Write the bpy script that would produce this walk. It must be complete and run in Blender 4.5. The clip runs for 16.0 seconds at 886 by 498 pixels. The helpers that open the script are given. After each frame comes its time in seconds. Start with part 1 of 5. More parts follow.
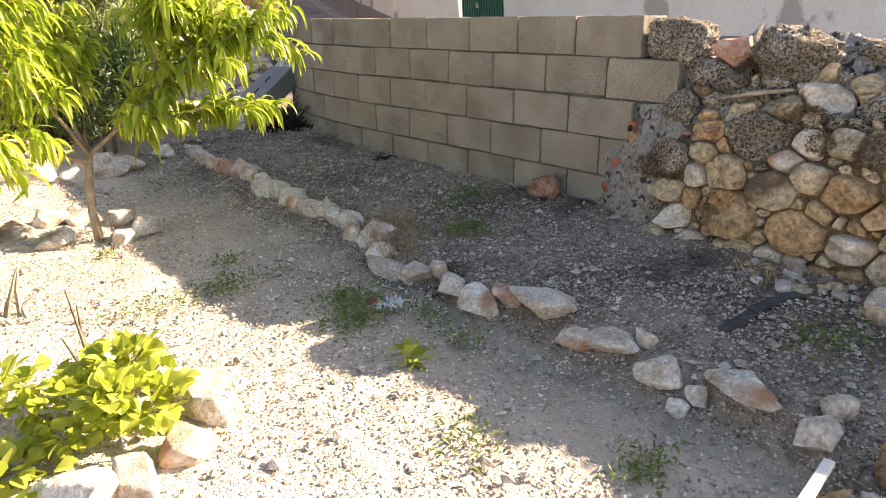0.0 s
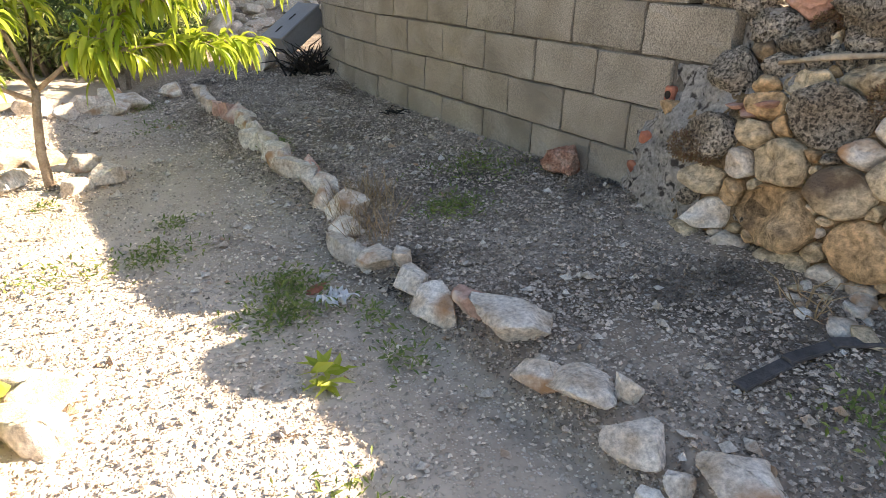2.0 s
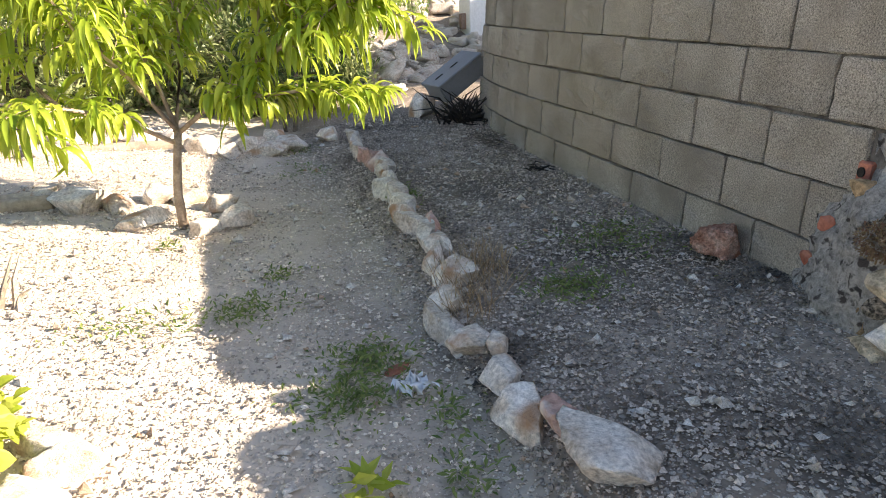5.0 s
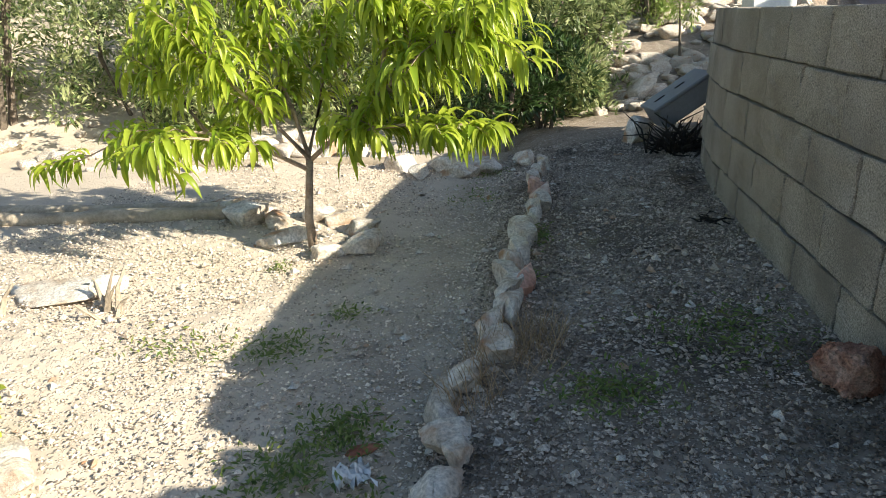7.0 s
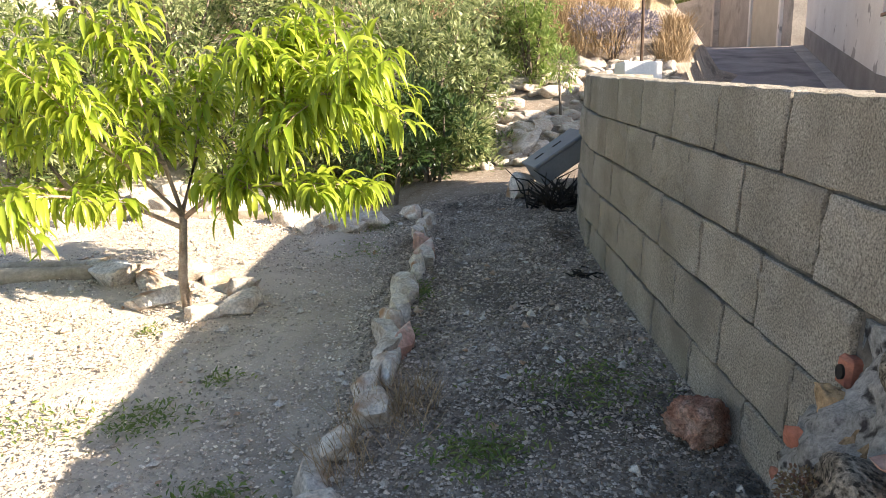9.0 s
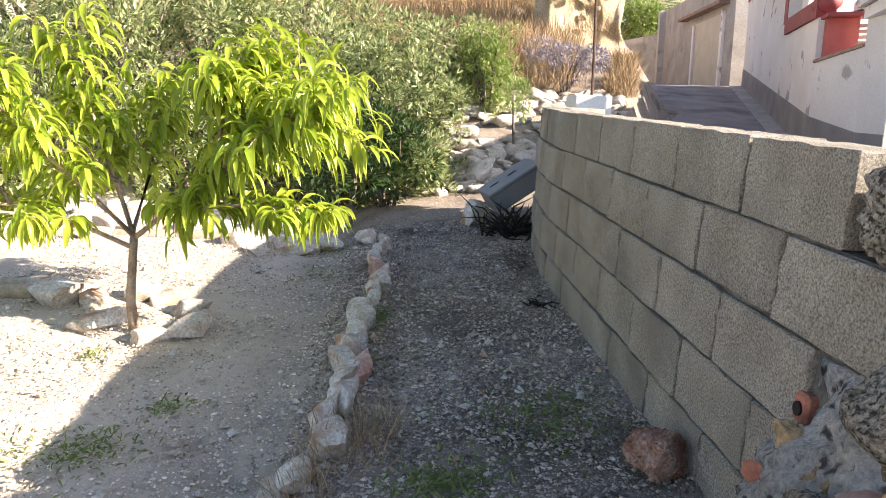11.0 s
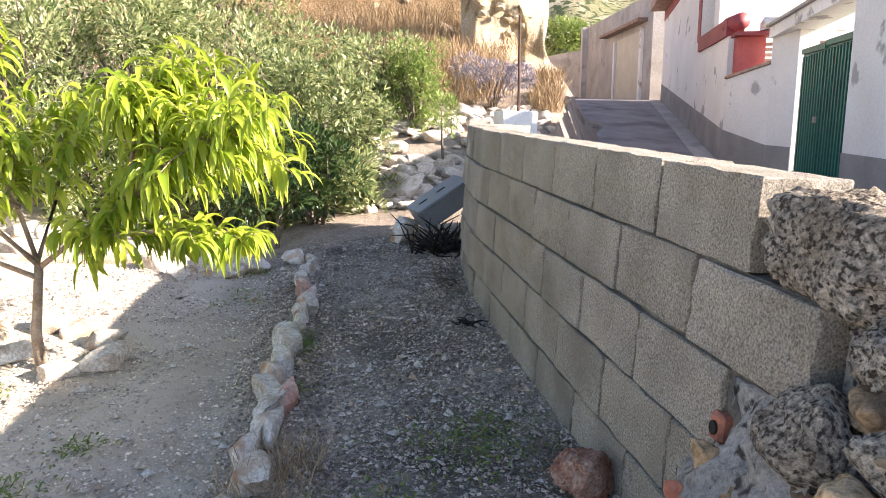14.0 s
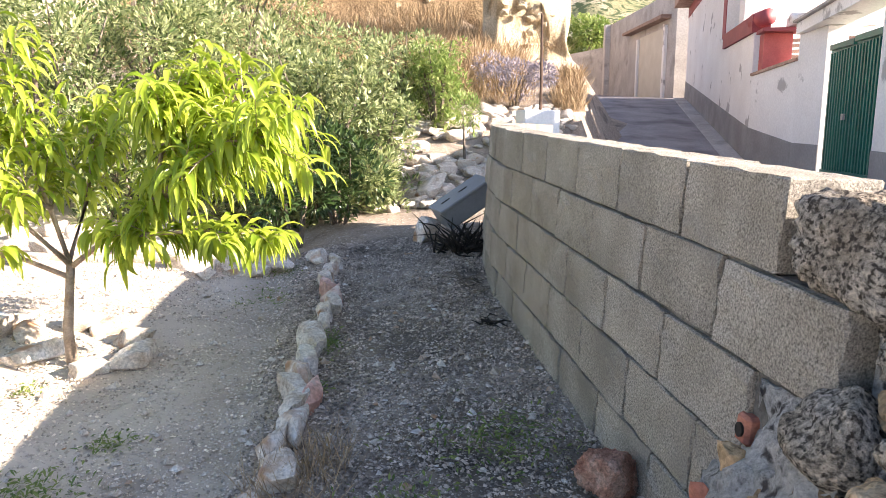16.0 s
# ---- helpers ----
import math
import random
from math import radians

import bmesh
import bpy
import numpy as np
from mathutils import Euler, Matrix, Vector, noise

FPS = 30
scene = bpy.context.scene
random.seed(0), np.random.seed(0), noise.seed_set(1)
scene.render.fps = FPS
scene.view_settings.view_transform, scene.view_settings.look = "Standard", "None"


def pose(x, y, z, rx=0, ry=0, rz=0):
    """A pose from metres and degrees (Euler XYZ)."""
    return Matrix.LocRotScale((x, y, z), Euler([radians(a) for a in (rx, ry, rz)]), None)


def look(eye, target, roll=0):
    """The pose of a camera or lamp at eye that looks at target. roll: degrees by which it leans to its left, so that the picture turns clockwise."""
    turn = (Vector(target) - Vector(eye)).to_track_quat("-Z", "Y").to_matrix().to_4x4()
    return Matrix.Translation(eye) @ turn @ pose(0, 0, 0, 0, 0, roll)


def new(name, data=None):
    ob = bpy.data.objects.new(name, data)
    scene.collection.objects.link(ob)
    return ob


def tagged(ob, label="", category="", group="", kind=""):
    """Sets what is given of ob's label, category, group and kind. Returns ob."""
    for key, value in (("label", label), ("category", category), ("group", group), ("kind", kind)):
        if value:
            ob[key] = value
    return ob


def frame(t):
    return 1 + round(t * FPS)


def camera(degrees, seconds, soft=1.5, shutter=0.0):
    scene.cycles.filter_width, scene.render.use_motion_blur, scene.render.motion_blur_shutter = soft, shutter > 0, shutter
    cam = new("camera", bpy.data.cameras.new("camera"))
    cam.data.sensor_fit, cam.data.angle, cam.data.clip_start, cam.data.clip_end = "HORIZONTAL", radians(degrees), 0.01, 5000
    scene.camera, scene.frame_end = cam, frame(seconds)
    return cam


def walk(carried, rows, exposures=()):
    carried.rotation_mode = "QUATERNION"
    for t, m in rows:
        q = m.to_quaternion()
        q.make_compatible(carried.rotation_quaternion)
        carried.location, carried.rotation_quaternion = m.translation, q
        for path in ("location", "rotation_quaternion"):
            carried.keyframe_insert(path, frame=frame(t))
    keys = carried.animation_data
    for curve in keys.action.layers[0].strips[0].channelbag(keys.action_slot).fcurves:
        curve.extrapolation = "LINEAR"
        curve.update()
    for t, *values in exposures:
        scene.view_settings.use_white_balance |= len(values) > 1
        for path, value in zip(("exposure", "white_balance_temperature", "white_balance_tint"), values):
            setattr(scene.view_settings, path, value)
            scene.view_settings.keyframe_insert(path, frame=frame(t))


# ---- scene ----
# ---- camera ----
cam = camera(67.0, 16.0, 0.6)
SLOPE = pose(0, 0, 0, 3.5, -1.3, 0)  # the garden and its wall climb gently with the street
PATH = [
    (0, (-2.854, -2.282, 1.167), (-1.664, -0.853, 0.432), -3.0),
    (0.4, (-2.807, -2.293, 1.135), (-1.566, -0.956, 0.315), -2.6),
    (0.5, (-2.786, -2.281, 1.131), (-1.564, -0.96, 0.259), -2.6),
    (1, (-2.616, -2.152, 1.077), (-1.382, -0.838, 0.211), -0.1),
    (1.5, (-2.397, -2.064, 1.065), (-1.265, -0.651, 0.214), -1.7),
    (2, (-2.193, -2.071, 1.056), (-1.206, -0.558, 0.197), -1.3),
    (2.5, (-2.094, -2.051, 1.061), (-1.25, -0.456, 0.199), -1.5),
    (3, (-2.089, -1.923, 1.063), (-1.216, -0.34, 0.207), 0.5),
    (3.5, (-2.093, -1.881, 1.067), (-1.387, -0.233, 0.179), -0.7),
    (3.7, (-2.085, -1.881, 1.074), (-1.39, -0.197, 0.248), -1.4),
    (5.8, (-1.451, -1.782, 0.966), (-1.259, 0.088, 0.285), -5.2),
    (6, (-1.324, -1.749, 0.954), (-1.286, 0.139, 0.295), -6.6),
    (6.5, (-0.977, -1.712, 1.009), (-1.272, 0.133, 0.295), -6.3),
    (7, (-0.88, -1.605, 1.053), (-1.215, 0.254, 0.395), -5.1),
    (7.5, (-0.858, -1.566, 1.075), (-1.148, 0.31, 0.447), -4.6),
    (8, (-0.806, -1.588, 1.096), (-1.087, 0.306, 0.517), -3.8),
    (8.5, (-0.792, -1.593, 1.086), (-0.96, 0.316, 0.516), -3.3),
    (9, (-0.787, -1.588, 1.093), (-0.822, 0.337, 0.55), -3.1),
    (9.2, (-0.785, -1.588, 1.096), (-0.744, 0.334, 0.545), -3.3),
    (11.3, (-0.849, -1.578, 1.121), (-0.726, 0.369, 0.68), -0.4),
    (11.5, (-0.851, -1.572, 1.131), (-0.738, 0.382, 0.721), -0.6),
    (12, (-0.845, -1.559, 1.136), (-0.732, 0.403, 0.762), -0.7),
    (12.5, (-0.84, -1.557, 1.13), (-0.729, 0.402, 0.74), -1.5),
    (13, (-0.831, -1.556, 1.125), (-0.688, 0.398, 0.725), -0.4),
    (13.5, (-0.815, -1.554, 1.135), (-0.535, 0.373, 0.679), 0.2),
    (14, (-0.804, -1.551, 1.14), (-0.483, 0.373, 0.695), -0.5),
    (14.5, (-0.806, -1.546, 1.141), (-0.498, 0.373, 0.671), -0.8),
    (15, (-0.808, -1.55, 1.142), (-0.519, 0.374, 0.677), -1.3),
    (15.5, (-0.811, -1.559, 1.143), (-0.529, 0.366, 0.68), -1.2),
    (16, (-0.813, -1.56, 1.147), (-0.555, 0.372, 0.7), -0.9),
]
walk(cam, [(t, SLOPE @ look(eye, target, roll)) for t, eye, target, roll in PATH],
     [(0, 1.8, 7600, 17), (1.0, 1.82, 7600, 17), (1.6, 1.98, 7500, 16), (2.8, 2.02, 7200, 15), (3.7, 1.88, 7000, 15), (5.8, 1.6, 6550, 9), (6.6, 1.08, 6350, 4), (8.2, 1.2, 6500, 7), (9.0, 1.62, 6700, 12), (9.2, 1.7, 6700, 12), (11.5, 1.78, 6500, 15), (13.0, 1.78, 6600, 16), (14.2, 2.0, 6400, 17), (16.0, 2.1, 6400, 17)])

# ---- world, sun ----
SUN_AZ, SUN_EL = 110.0, 25.3
world = bpy.data.worlds.new("world")
scene.world = world
world.use_nodes = True
wn = world.node_tree
sky = wn.nodes.new("ShaderNodeTexSky")
sky.sky_type, sky.sun_disc = "NISHITA", False
sky.sun_elevation, sky.sun_rotation = radians(SUN_EL), radians(SUN_AZ)
wn.links.new(sky.outputs[0], wn.nodes["Background"].inputs[0])
wn.nodes["Background"].inputs[1].default_value = 0.08
sun = new("sun", bpy.data.lights.new("sun", "SUN"))
sun.data.energy, sun.data.angle, sun.data.color = 5.0, radians(0.55), (1.0, 0.88, 0.72)
_az, _el = radians(SUN_AZ), radians(SUN_EL)
sun.matrix_basis = look((0, 0, 0), (-math.sin(_az) * math.cos(_el), -math.cos(_az) * math.cos(_el), -math.sin(_el)))


# ---- materials ----
def mat(name, cols, scale=8.0, rough=0.9, bump=0.3, fine=60.0, spec=0.3, vary=0.12, island=False, metal=0.0, bump_d=0.01, stain=None, own_v=None):
    """Two or three colours mixed by coarse and fine noise, with relief, and a shift of tone from piece to piece."""
    m = bpy.data.materials.new(name)
    m.use_nodes = True
    n, l = m.node_tree.nodes, m.node_tree.links
    b = n["Principled BSDF"]
    b.inputs["Roughness"].default_value = rough
    b.inputs["Metallic"].default_value = metal
    b.inputs["Specular IOR Level"].default_value = spec
    tc = n.new("ShaderNodeTexCoord")
    oi = n.new("ShaderNodeObjectInfo")
    shift = n.new("ShaderNodeVectorMath")
    shift.operation = "ADD"
    sc = n.new("ShaderNodeMath")
    sc.operation = "MULTIPLY"
    sc.inputs[1].default_value = 37.0
    l.new(oi.outputs["Random"], sc.inputs[0])
    l.new(tc.outputs["Object"], shift.inputs[0])
    l.new(sc.outputs[0], shift.inputs[1])
    a = n.new("ShaderNodeTexNoise")
    a.inputs["Scale"].default_value, a.inputs["Detail"].default_value = scale, 6
    f = n.new("ShaderNodeTexNoise")
    f.inputs["Scale"].default_value, f.inputs["Detail"].default_value, f.inputs["Roughness"].default_value = fine, 5, 0.7
    l.new(shift.outputs[0], a.inputs[0])
    l.new(shift.outputs[0], f.inputs[0])
    r = n.new("ShaderNodeValToRGB")
    e = r.color_ramp.elements
    e[0].position, e[1].position = 0.32, 0.68
    e[0].color, e[1].color = (*cols[0], 1), (*cols[-1], 1)
    if len(cols) > 2:
        e.new(0.5).color = (*cols[1], 1)
    l.new(a.outputs[0], r.inputs[0])
    hsv = n.new("ShaderNodeHueSaturation")
    l.new(r.outputs[0], hsv.inputs["Color"])
    # tone: fine grain times the piece's own shade
    grain = n.new("ShaderNodeMapRange")
    grain.inputs[1].default_value, grain.inputs[2].default_value, grain.inputs[3].default_value, grain.inputs[4].default_value = 0.3, 0.7, 1 - 2.2 * vary, 1 + 2.2 * vary
    l.new(f.outputs[0], grain.inputs[0])
    own = n.new("ShaderNodeMapRange")
    own_v = 1.6 * vary if own_v is None else own_v
    own.inputs[3].default_value, own.inputs[4].default_value = 1 - own_v, 1 + own_v
    if island:
        geo = n.new("ShaderNodeNewGeometry")
        l.new(geo.outputs["Random Per Island"], own.inputs[0])
    else:
        l.new(oi.outputs["Random"], own.inputs[0])
    mul = n.new("ShaderNodeMath")
    mul.operation = "MULTIPLY"
    l.new(grain.outputs[0], mul.inputs[0])
    l.new(own.outputs[0], mul.inputs[1])
    l.new(mul.outputs[0], hsv.inputs["Value"])
    out = hsv.outputs[0]
    if stain:
        col, sscale, lo, hi = stain
        s = n.new("ShaderNodeTexNoise")
        s.inputs["Scale"].default_value, s.inputs["Detail"].default_value = sscale, 8
        l.new(shift.outputs[0], s.inputs[0])
        sm = n.new("ShaderNodeMapRange")
        sm.inputs[1].default_value, sm.inputs[2].default_value = lo, hi
        l.new(s.outputs[0], sm.inputs[0])
        mx = n.new("ShaderNodeMix")
        mx.data_type = "RGBA"
        mx.inputs[7].default_value = (*col, 1)
        l.new(sm.outputs[0], mx.inputs[0])
        l.new(out, mx.inputs[6])
        out = mx.outputs[2]
    l.new(out, b.inputs["Base Color"])
    if bump:
        add = n.new("ShaderNodeMath")
        add.operation = "ADD"
        l.new(a.outputs[0], add.inputs[0])
        l.new(f.outputs[0], add.inputs[1])
        bp = n.new("ShaderNodeBump")
        bp.inputs["Strength"].default_value, bp.inputs["Distance"].default_value = bump, bump_d
        l.new(add.outputs[0], bp.inputs["Height"])
        l.new(bp.outputs[0], b.inputs["Normal"])
    return m


def leafmat(name, dark, light, trans=0.45, rough=0.45):
    """A leaf: tone by island, light passing through."""
    m = bpy.data.materials.new(name)
    m.use_nodes = True
    n, l = m.node_tree.nodes, m.node_tree.links
    b, o = n["Principled BSDF"], n["Material Output"]
    geo, oi = n.new("ShaderNodeNewGeometry"), n.new("ShaderNodeObjectInfo")
    add = n.new("ShaderNodeMath")
    add.operation = "ADD"
    l.new(geo.outputs["Random Per Island"], add.inputs[0])
    l.new(oi.outputs["Random"], add.inputs[1])
    fr = n.new("ShaderNodeMath")
    fr.operation = "FRACT"
    l.new(add.outputs[0], fr.inputs[0])
    mx = n.new("ShaderNodeMix")
    mx.data_type = "RGBA"
    mx.inputs[6].default_value, mx.inputs[7].default_value = (*dark, 1), (*light, 1)
    l.new(fr.outputs[0], mx.inputs[0])
    l.new(mx.outputs[2], b.inputs["Base Color"])
    b.inputs["Roughness"].default_value = rough
    tr = n.new("ShaderNodeBsdfTranslucent")
    l.new(mx.outputs[2], tr.inputs[0])
    mix = n.new("ShaderNodeMixShader")
    mix.inputs[0].default_value = trans
    l.new(b.outputs[0], mix.inputs[1])
    l.new(tr.outputs[0], mix.inputs[2])
    l.new(mix.outputs[0], o.inputs[0])
    return m


def pebbly(name, dirt, tones, sizes, bump=0.7):
    """Soil packed with small stones: cells of two sizes, each with its own tone, over dirt."""
    m = mat(name, dirt, 1.6, 0.95, 0, 40, 0.15, 0.12)
    n, l = m.node_tree.nodes, m.node_tree.links
    b = n["Principled BSDF"]
    ground_col = b.inputs["Base Color"].links[0].from_socket
    tc = [x for x in n if x.type == "TEX_COORD"][0]
    col, height = ground_col, None
    for k, s in enumerate(sizes):
        v = n.new("ShaderNodeTexVoronoi")
        v.inputs["Scale"].default_value, v.inputs["Randomness"].default_value = s, 1.0
        l.new(tc.outputs["Object"], v.inputs["Vector"])
        sep = n.new("ShaderNodeSeparateColor")
        l.new(v.outputs["Color"], sep.inputs[0])
        r = n.new("ShaderNodeValToRGB")
        r.color_ramp.elements[0].color, r.color_ramp.elements[1].color = (*tones[0], 1), (*tones[1], 1)
        l.new(sep.outputs[0], r.inputs[0])
        body = n.new("ShaderNodeMapRange")
        body.inputs[1].default_value, body.inputs[2].default_value, body.inputs[3].default_value, body.inputs[4].default_value = 0.45, 0.36, 0.0, 1.0
        l.new(v.outputs["Distance"], body.inputs[0])
        some = n.new("ShaderNodeMath")
        some.operation = "GREATER_THAN"
        some.inputs[1].default_value = 0.62 if k == 0 else 0.35
        l.new(sep.outputs[1], some.inputs[0])
        mask = n.new("ShaderNodeMath")
        mask.operation = "MULTIPLY"
        l.new(body.outputs[0], mask.inputs[0])
        l.new(some.outputs[0], mask.inputs[1])
        mx = n.new("ShaderNodeMix")
        mx.data_type = "RGBA"
        l.new(mask.outputs[0], mx.inputs[0])
        l.new(col, mx.inputs[6])
        l.new(r.outputs[0], mx.inputs[7])
        col = mx.outputs[2]
        inv = n.new("ShaderNodeMath")
        inv.operation = "SUBTRACT"
        inv.inputs[0].default_value = 0.6
        l.new(v.outputs["Distance"], inv.inputs[1])
        hm = n.new("ShaderNodeMath")
        hm.operation = "MULTIPLY"
        l.new(inv.outputs[0], hm.inputs[0])
        l.new(mask.outputs[0], hm.inputs[1])
        sc = n.new("ShaderNodeMath")
        sc.operation = "MULTIPLY"
        sc.inputs[1].default_value = 45.0 / s
        l.new(hm.outputs[0], sc.inputs[0])
        if height:
            ad = n.new("ShaderNodeMath")
            ad.operation = "ADD"
            l.new(height, ad.inputs[0])
            l.new(sc.outputs[0], ad.inputs[1])
            height = ad.outputs[0]
        else:
            height = sc.outputs[0]
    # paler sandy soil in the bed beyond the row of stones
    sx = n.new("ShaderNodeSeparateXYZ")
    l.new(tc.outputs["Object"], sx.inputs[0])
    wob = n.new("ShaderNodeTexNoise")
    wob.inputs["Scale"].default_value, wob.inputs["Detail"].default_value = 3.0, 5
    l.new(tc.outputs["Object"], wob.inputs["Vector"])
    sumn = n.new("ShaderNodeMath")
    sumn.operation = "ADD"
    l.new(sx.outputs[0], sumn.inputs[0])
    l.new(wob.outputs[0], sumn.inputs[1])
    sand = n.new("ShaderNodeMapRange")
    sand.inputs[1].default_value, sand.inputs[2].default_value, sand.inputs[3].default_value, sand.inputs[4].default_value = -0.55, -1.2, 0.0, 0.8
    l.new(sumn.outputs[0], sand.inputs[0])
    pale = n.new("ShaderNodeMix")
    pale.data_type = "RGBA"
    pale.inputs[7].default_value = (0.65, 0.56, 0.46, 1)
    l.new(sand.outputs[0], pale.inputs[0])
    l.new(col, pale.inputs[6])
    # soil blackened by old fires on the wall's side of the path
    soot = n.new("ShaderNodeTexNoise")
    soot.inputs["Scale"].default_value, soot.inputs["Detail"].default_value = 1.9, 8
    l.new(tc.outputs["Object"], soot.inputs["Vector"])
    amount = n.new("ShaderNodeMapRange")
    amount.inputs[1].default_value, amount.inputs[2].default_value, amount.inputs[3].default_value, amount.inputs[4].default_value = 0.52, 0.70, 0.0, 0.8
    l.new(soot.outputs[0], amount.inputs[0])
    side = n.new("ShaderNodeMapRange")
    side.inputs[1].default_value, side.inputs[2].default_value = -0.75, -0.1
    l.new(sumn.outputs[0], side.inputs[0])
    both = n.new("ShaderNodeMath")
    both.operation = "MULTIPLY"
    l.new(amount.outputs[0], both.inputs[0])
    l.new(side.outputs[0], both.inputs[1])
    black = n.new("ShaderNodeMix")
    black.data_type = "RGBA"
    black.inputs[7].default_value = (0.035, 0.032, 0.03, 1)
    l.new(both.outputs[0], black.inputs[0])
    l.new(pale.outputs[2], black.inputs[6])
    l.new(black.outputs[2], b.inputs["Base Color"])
    bp = n.new("ShaderNodeBump")
    bp.inputs["Strength"].default_value, bp.inputs["Distance"].default_value = bump, 0.02
    l.new(height, bp.inputs["Height"])
    l.new(bp.outputs[0], b.inputs["Normal"])
    return m


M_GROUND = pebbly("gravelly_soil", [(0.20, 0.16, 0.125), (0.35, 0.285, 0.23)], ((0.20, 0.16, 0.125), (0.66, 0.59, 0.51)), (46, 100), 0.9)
M_GRAVEL = mat("gravel", [(0.27, 0.22, 0.18), (0.49, 0.42, 0.355)], 9, 0.9, 0.3, 120, 0.2, 0.15, island=True, own_v=0.6, stain=((0.04, 0.036, 0.033), 1.9, 0.58, 0.72))
M_GRIT = mat("pale_grit", [(0.50, 0.425, 0.345), (0.66, 0.585, 0.495)], 9, 0.9, 0.3, 120, 0.2, 0.15, island=True, own_v=0.55)
M_FILL = mat("rubble_fill", [(0.22, 0.15, 0.09), (0.40, 0.29, 0.18)], 8, 0.95, 1.0, 60, 0.1, 0.3, bump_d=0.03, own_v=0.0)
M_BLOCK = mat("concrete_block", [(0.255, 0.23, 0.19), (0.37, 0.337, 0.288)], 3.5, 0.95, 1.0, 190, 0.15, 0.36, bump_d=0.004, stain=((0.20, 0.18, 0.15), 2.2, 0.56, 0.74), own_v=0.07)
M_MORTAR = mat("mortar", [(0.07, 0.065, 0.06), (0.20, 0.185, 0.165)], 14, 0.95, 0.8, 90, 0.1, 0.15)
M_LIME = mat("rough_lime_mortar", [(0.34, 0.325, 0.30), (0.52, 0.50, 0.47)], 6, 0.95, 1.0, 55, 0.1, 0.2, bump_d=0.025, stain=((0.09, 0.08, 0.075), 26, 0.55, 0.63), own_v=0.0)
M_STONE = mat("pale_limestone", [(0.47, 0.38, 0.29), (0.63, 0.565, 0.49), (0.75, 0.715, 0.665)], 11, 0.9, 0.8, 70, 0.2, 0.20, stain=((0.44, 0.26, 0.15), 6, 0.56, 0.7), own_v=0.12)
M_OCHRE = mat("ochre_rubble", [(0.36, 0.23, 0.12), (0.48, 0.33, 0.19), (0.58, 0.45, 0.30)], 1.8, 0.95, 0.9, 38, 0.1, 0.30, bump_d=0.02, stain=((0.11, 0.08, 0.06), 6, 0.58, 0.72), own_v=0.25)
M_TAN = mat("tan_rubble", [(0.42, 0.32, 0.20), (0.56, 0.46, 0.32), (0.68, 0.60, 0.47)], 1.8, 0.95, 0.9, 38, 0.1, 0.30, bump_d=0.02, stain=((0.16, 0.12, 0.09), 6, 0.6, 0.72), own_v=0.18)
M_RED = mat("rust_red_rock", [(0.36, 0.16, 0.11), (0.52, 0.30, 0.22), (0.64, 0.46, 0.37)], 18, 0.95, 1.0, 90, 0.1, 0.25, bump_d=0.02)
M_LICHEN = mat("lichened_rock", [(0.33, 0.275, 0.21), (0.44, 0.385, 0.31), (0.60, 0.56, 0.50)], 7, 0.95, 1.0, 75, 0.1, 0.42, bump_d=0.03, stain=((0.085, 0.072, 0.06), 95, 0.50, 0.62), own_v=0.12)
M_PINK = mat("pink_stone", [(0.46, 0.26, 0.20), (0.60, 0.42, 0.35)], 9, 0.9, 0.7, 50, 0.15, 0.15, stain=((0.7, 0.6, 0.52), 8, 0.56, 0.7))
M_BRICK = mat("red_clay", [(0.33, 0.115, 0.075), (0.44, 0.20, 0.14)], 12, 0.9, 0.4, 70)
M_TERRA = mat("weathered_tile", [(0.42, 0.22, 0.16), (0.56, 0.36, 0.28)], 12, 0.9, 0.4, 70)
M_BARK = mat("peach_bark", [(0.30, 0.225, 0.165), (0.50, 0.40, 0.31)], 20, 0.85, 0.6, 90)
M_LOG = mat("weathered_log", [(0.30, 0.25, 0.19), (0.48, 0.41, 0.32)], 6, 0.9, 0.8, 40)
M_TWIG = mat("dry_twig", [(0.10, 0.08, 0.065), (0.22, 0.18, 0.14)], 25, 0.9, 0.4, 80)
M_STRAW = mat("dry_grass", [(0.28, 0.19, 0.105), (0.46, 0.345, 0.21)], 10, 0.9, 0, 50, island=True, vary=0.2)
M_WHITE = mat("white_render", [(0.78, 0.755, 0.73), (0.86, 0.845, 0.825)], 1.2, 0.9, 0.25, 30, 0.2, 0.04, stain=((0.45, 0.43, 0.415), 1.6, 0.63, 0.66))
M_DADO = mat("grey_dado", [(0.25, 0.24, 0.24), (0.33, 0.32, 0.315)], 2, 0.9, 0.3, 30, 0.2, 0.06)
M_OLDWALL = mat("old_grey_render", [(0.40, 0.37, 0.34), (0.55, 0.52, 0.49)], 1.2, 0.9, 0.4, 20, 0.2, 0.1, stain=((0.26, 0.24, 0.22), 1.4, 0.58, 0.75))
M_REDPAINT = mat("maroon_paint", [(0.26, 0.05, 0.06), (0.34, 0.075, 0.08)], 4, 0.6, 0.1, 40, 0.4, 0.06)
M_REDGLOSS = mat("red_paint", [(0.36, 0.07, 0.068), (0.44, 0.105, 0.095)], 4, 0.55, 0.1, 40, 0.4, 0.06)
M_GREEN = mat("green_gate_paint", [(0.012, 0.11, 0.085), (0.02, 0.16, 0.12)], 6, 0.4, 0.1, 60, 0.5, 0.08)
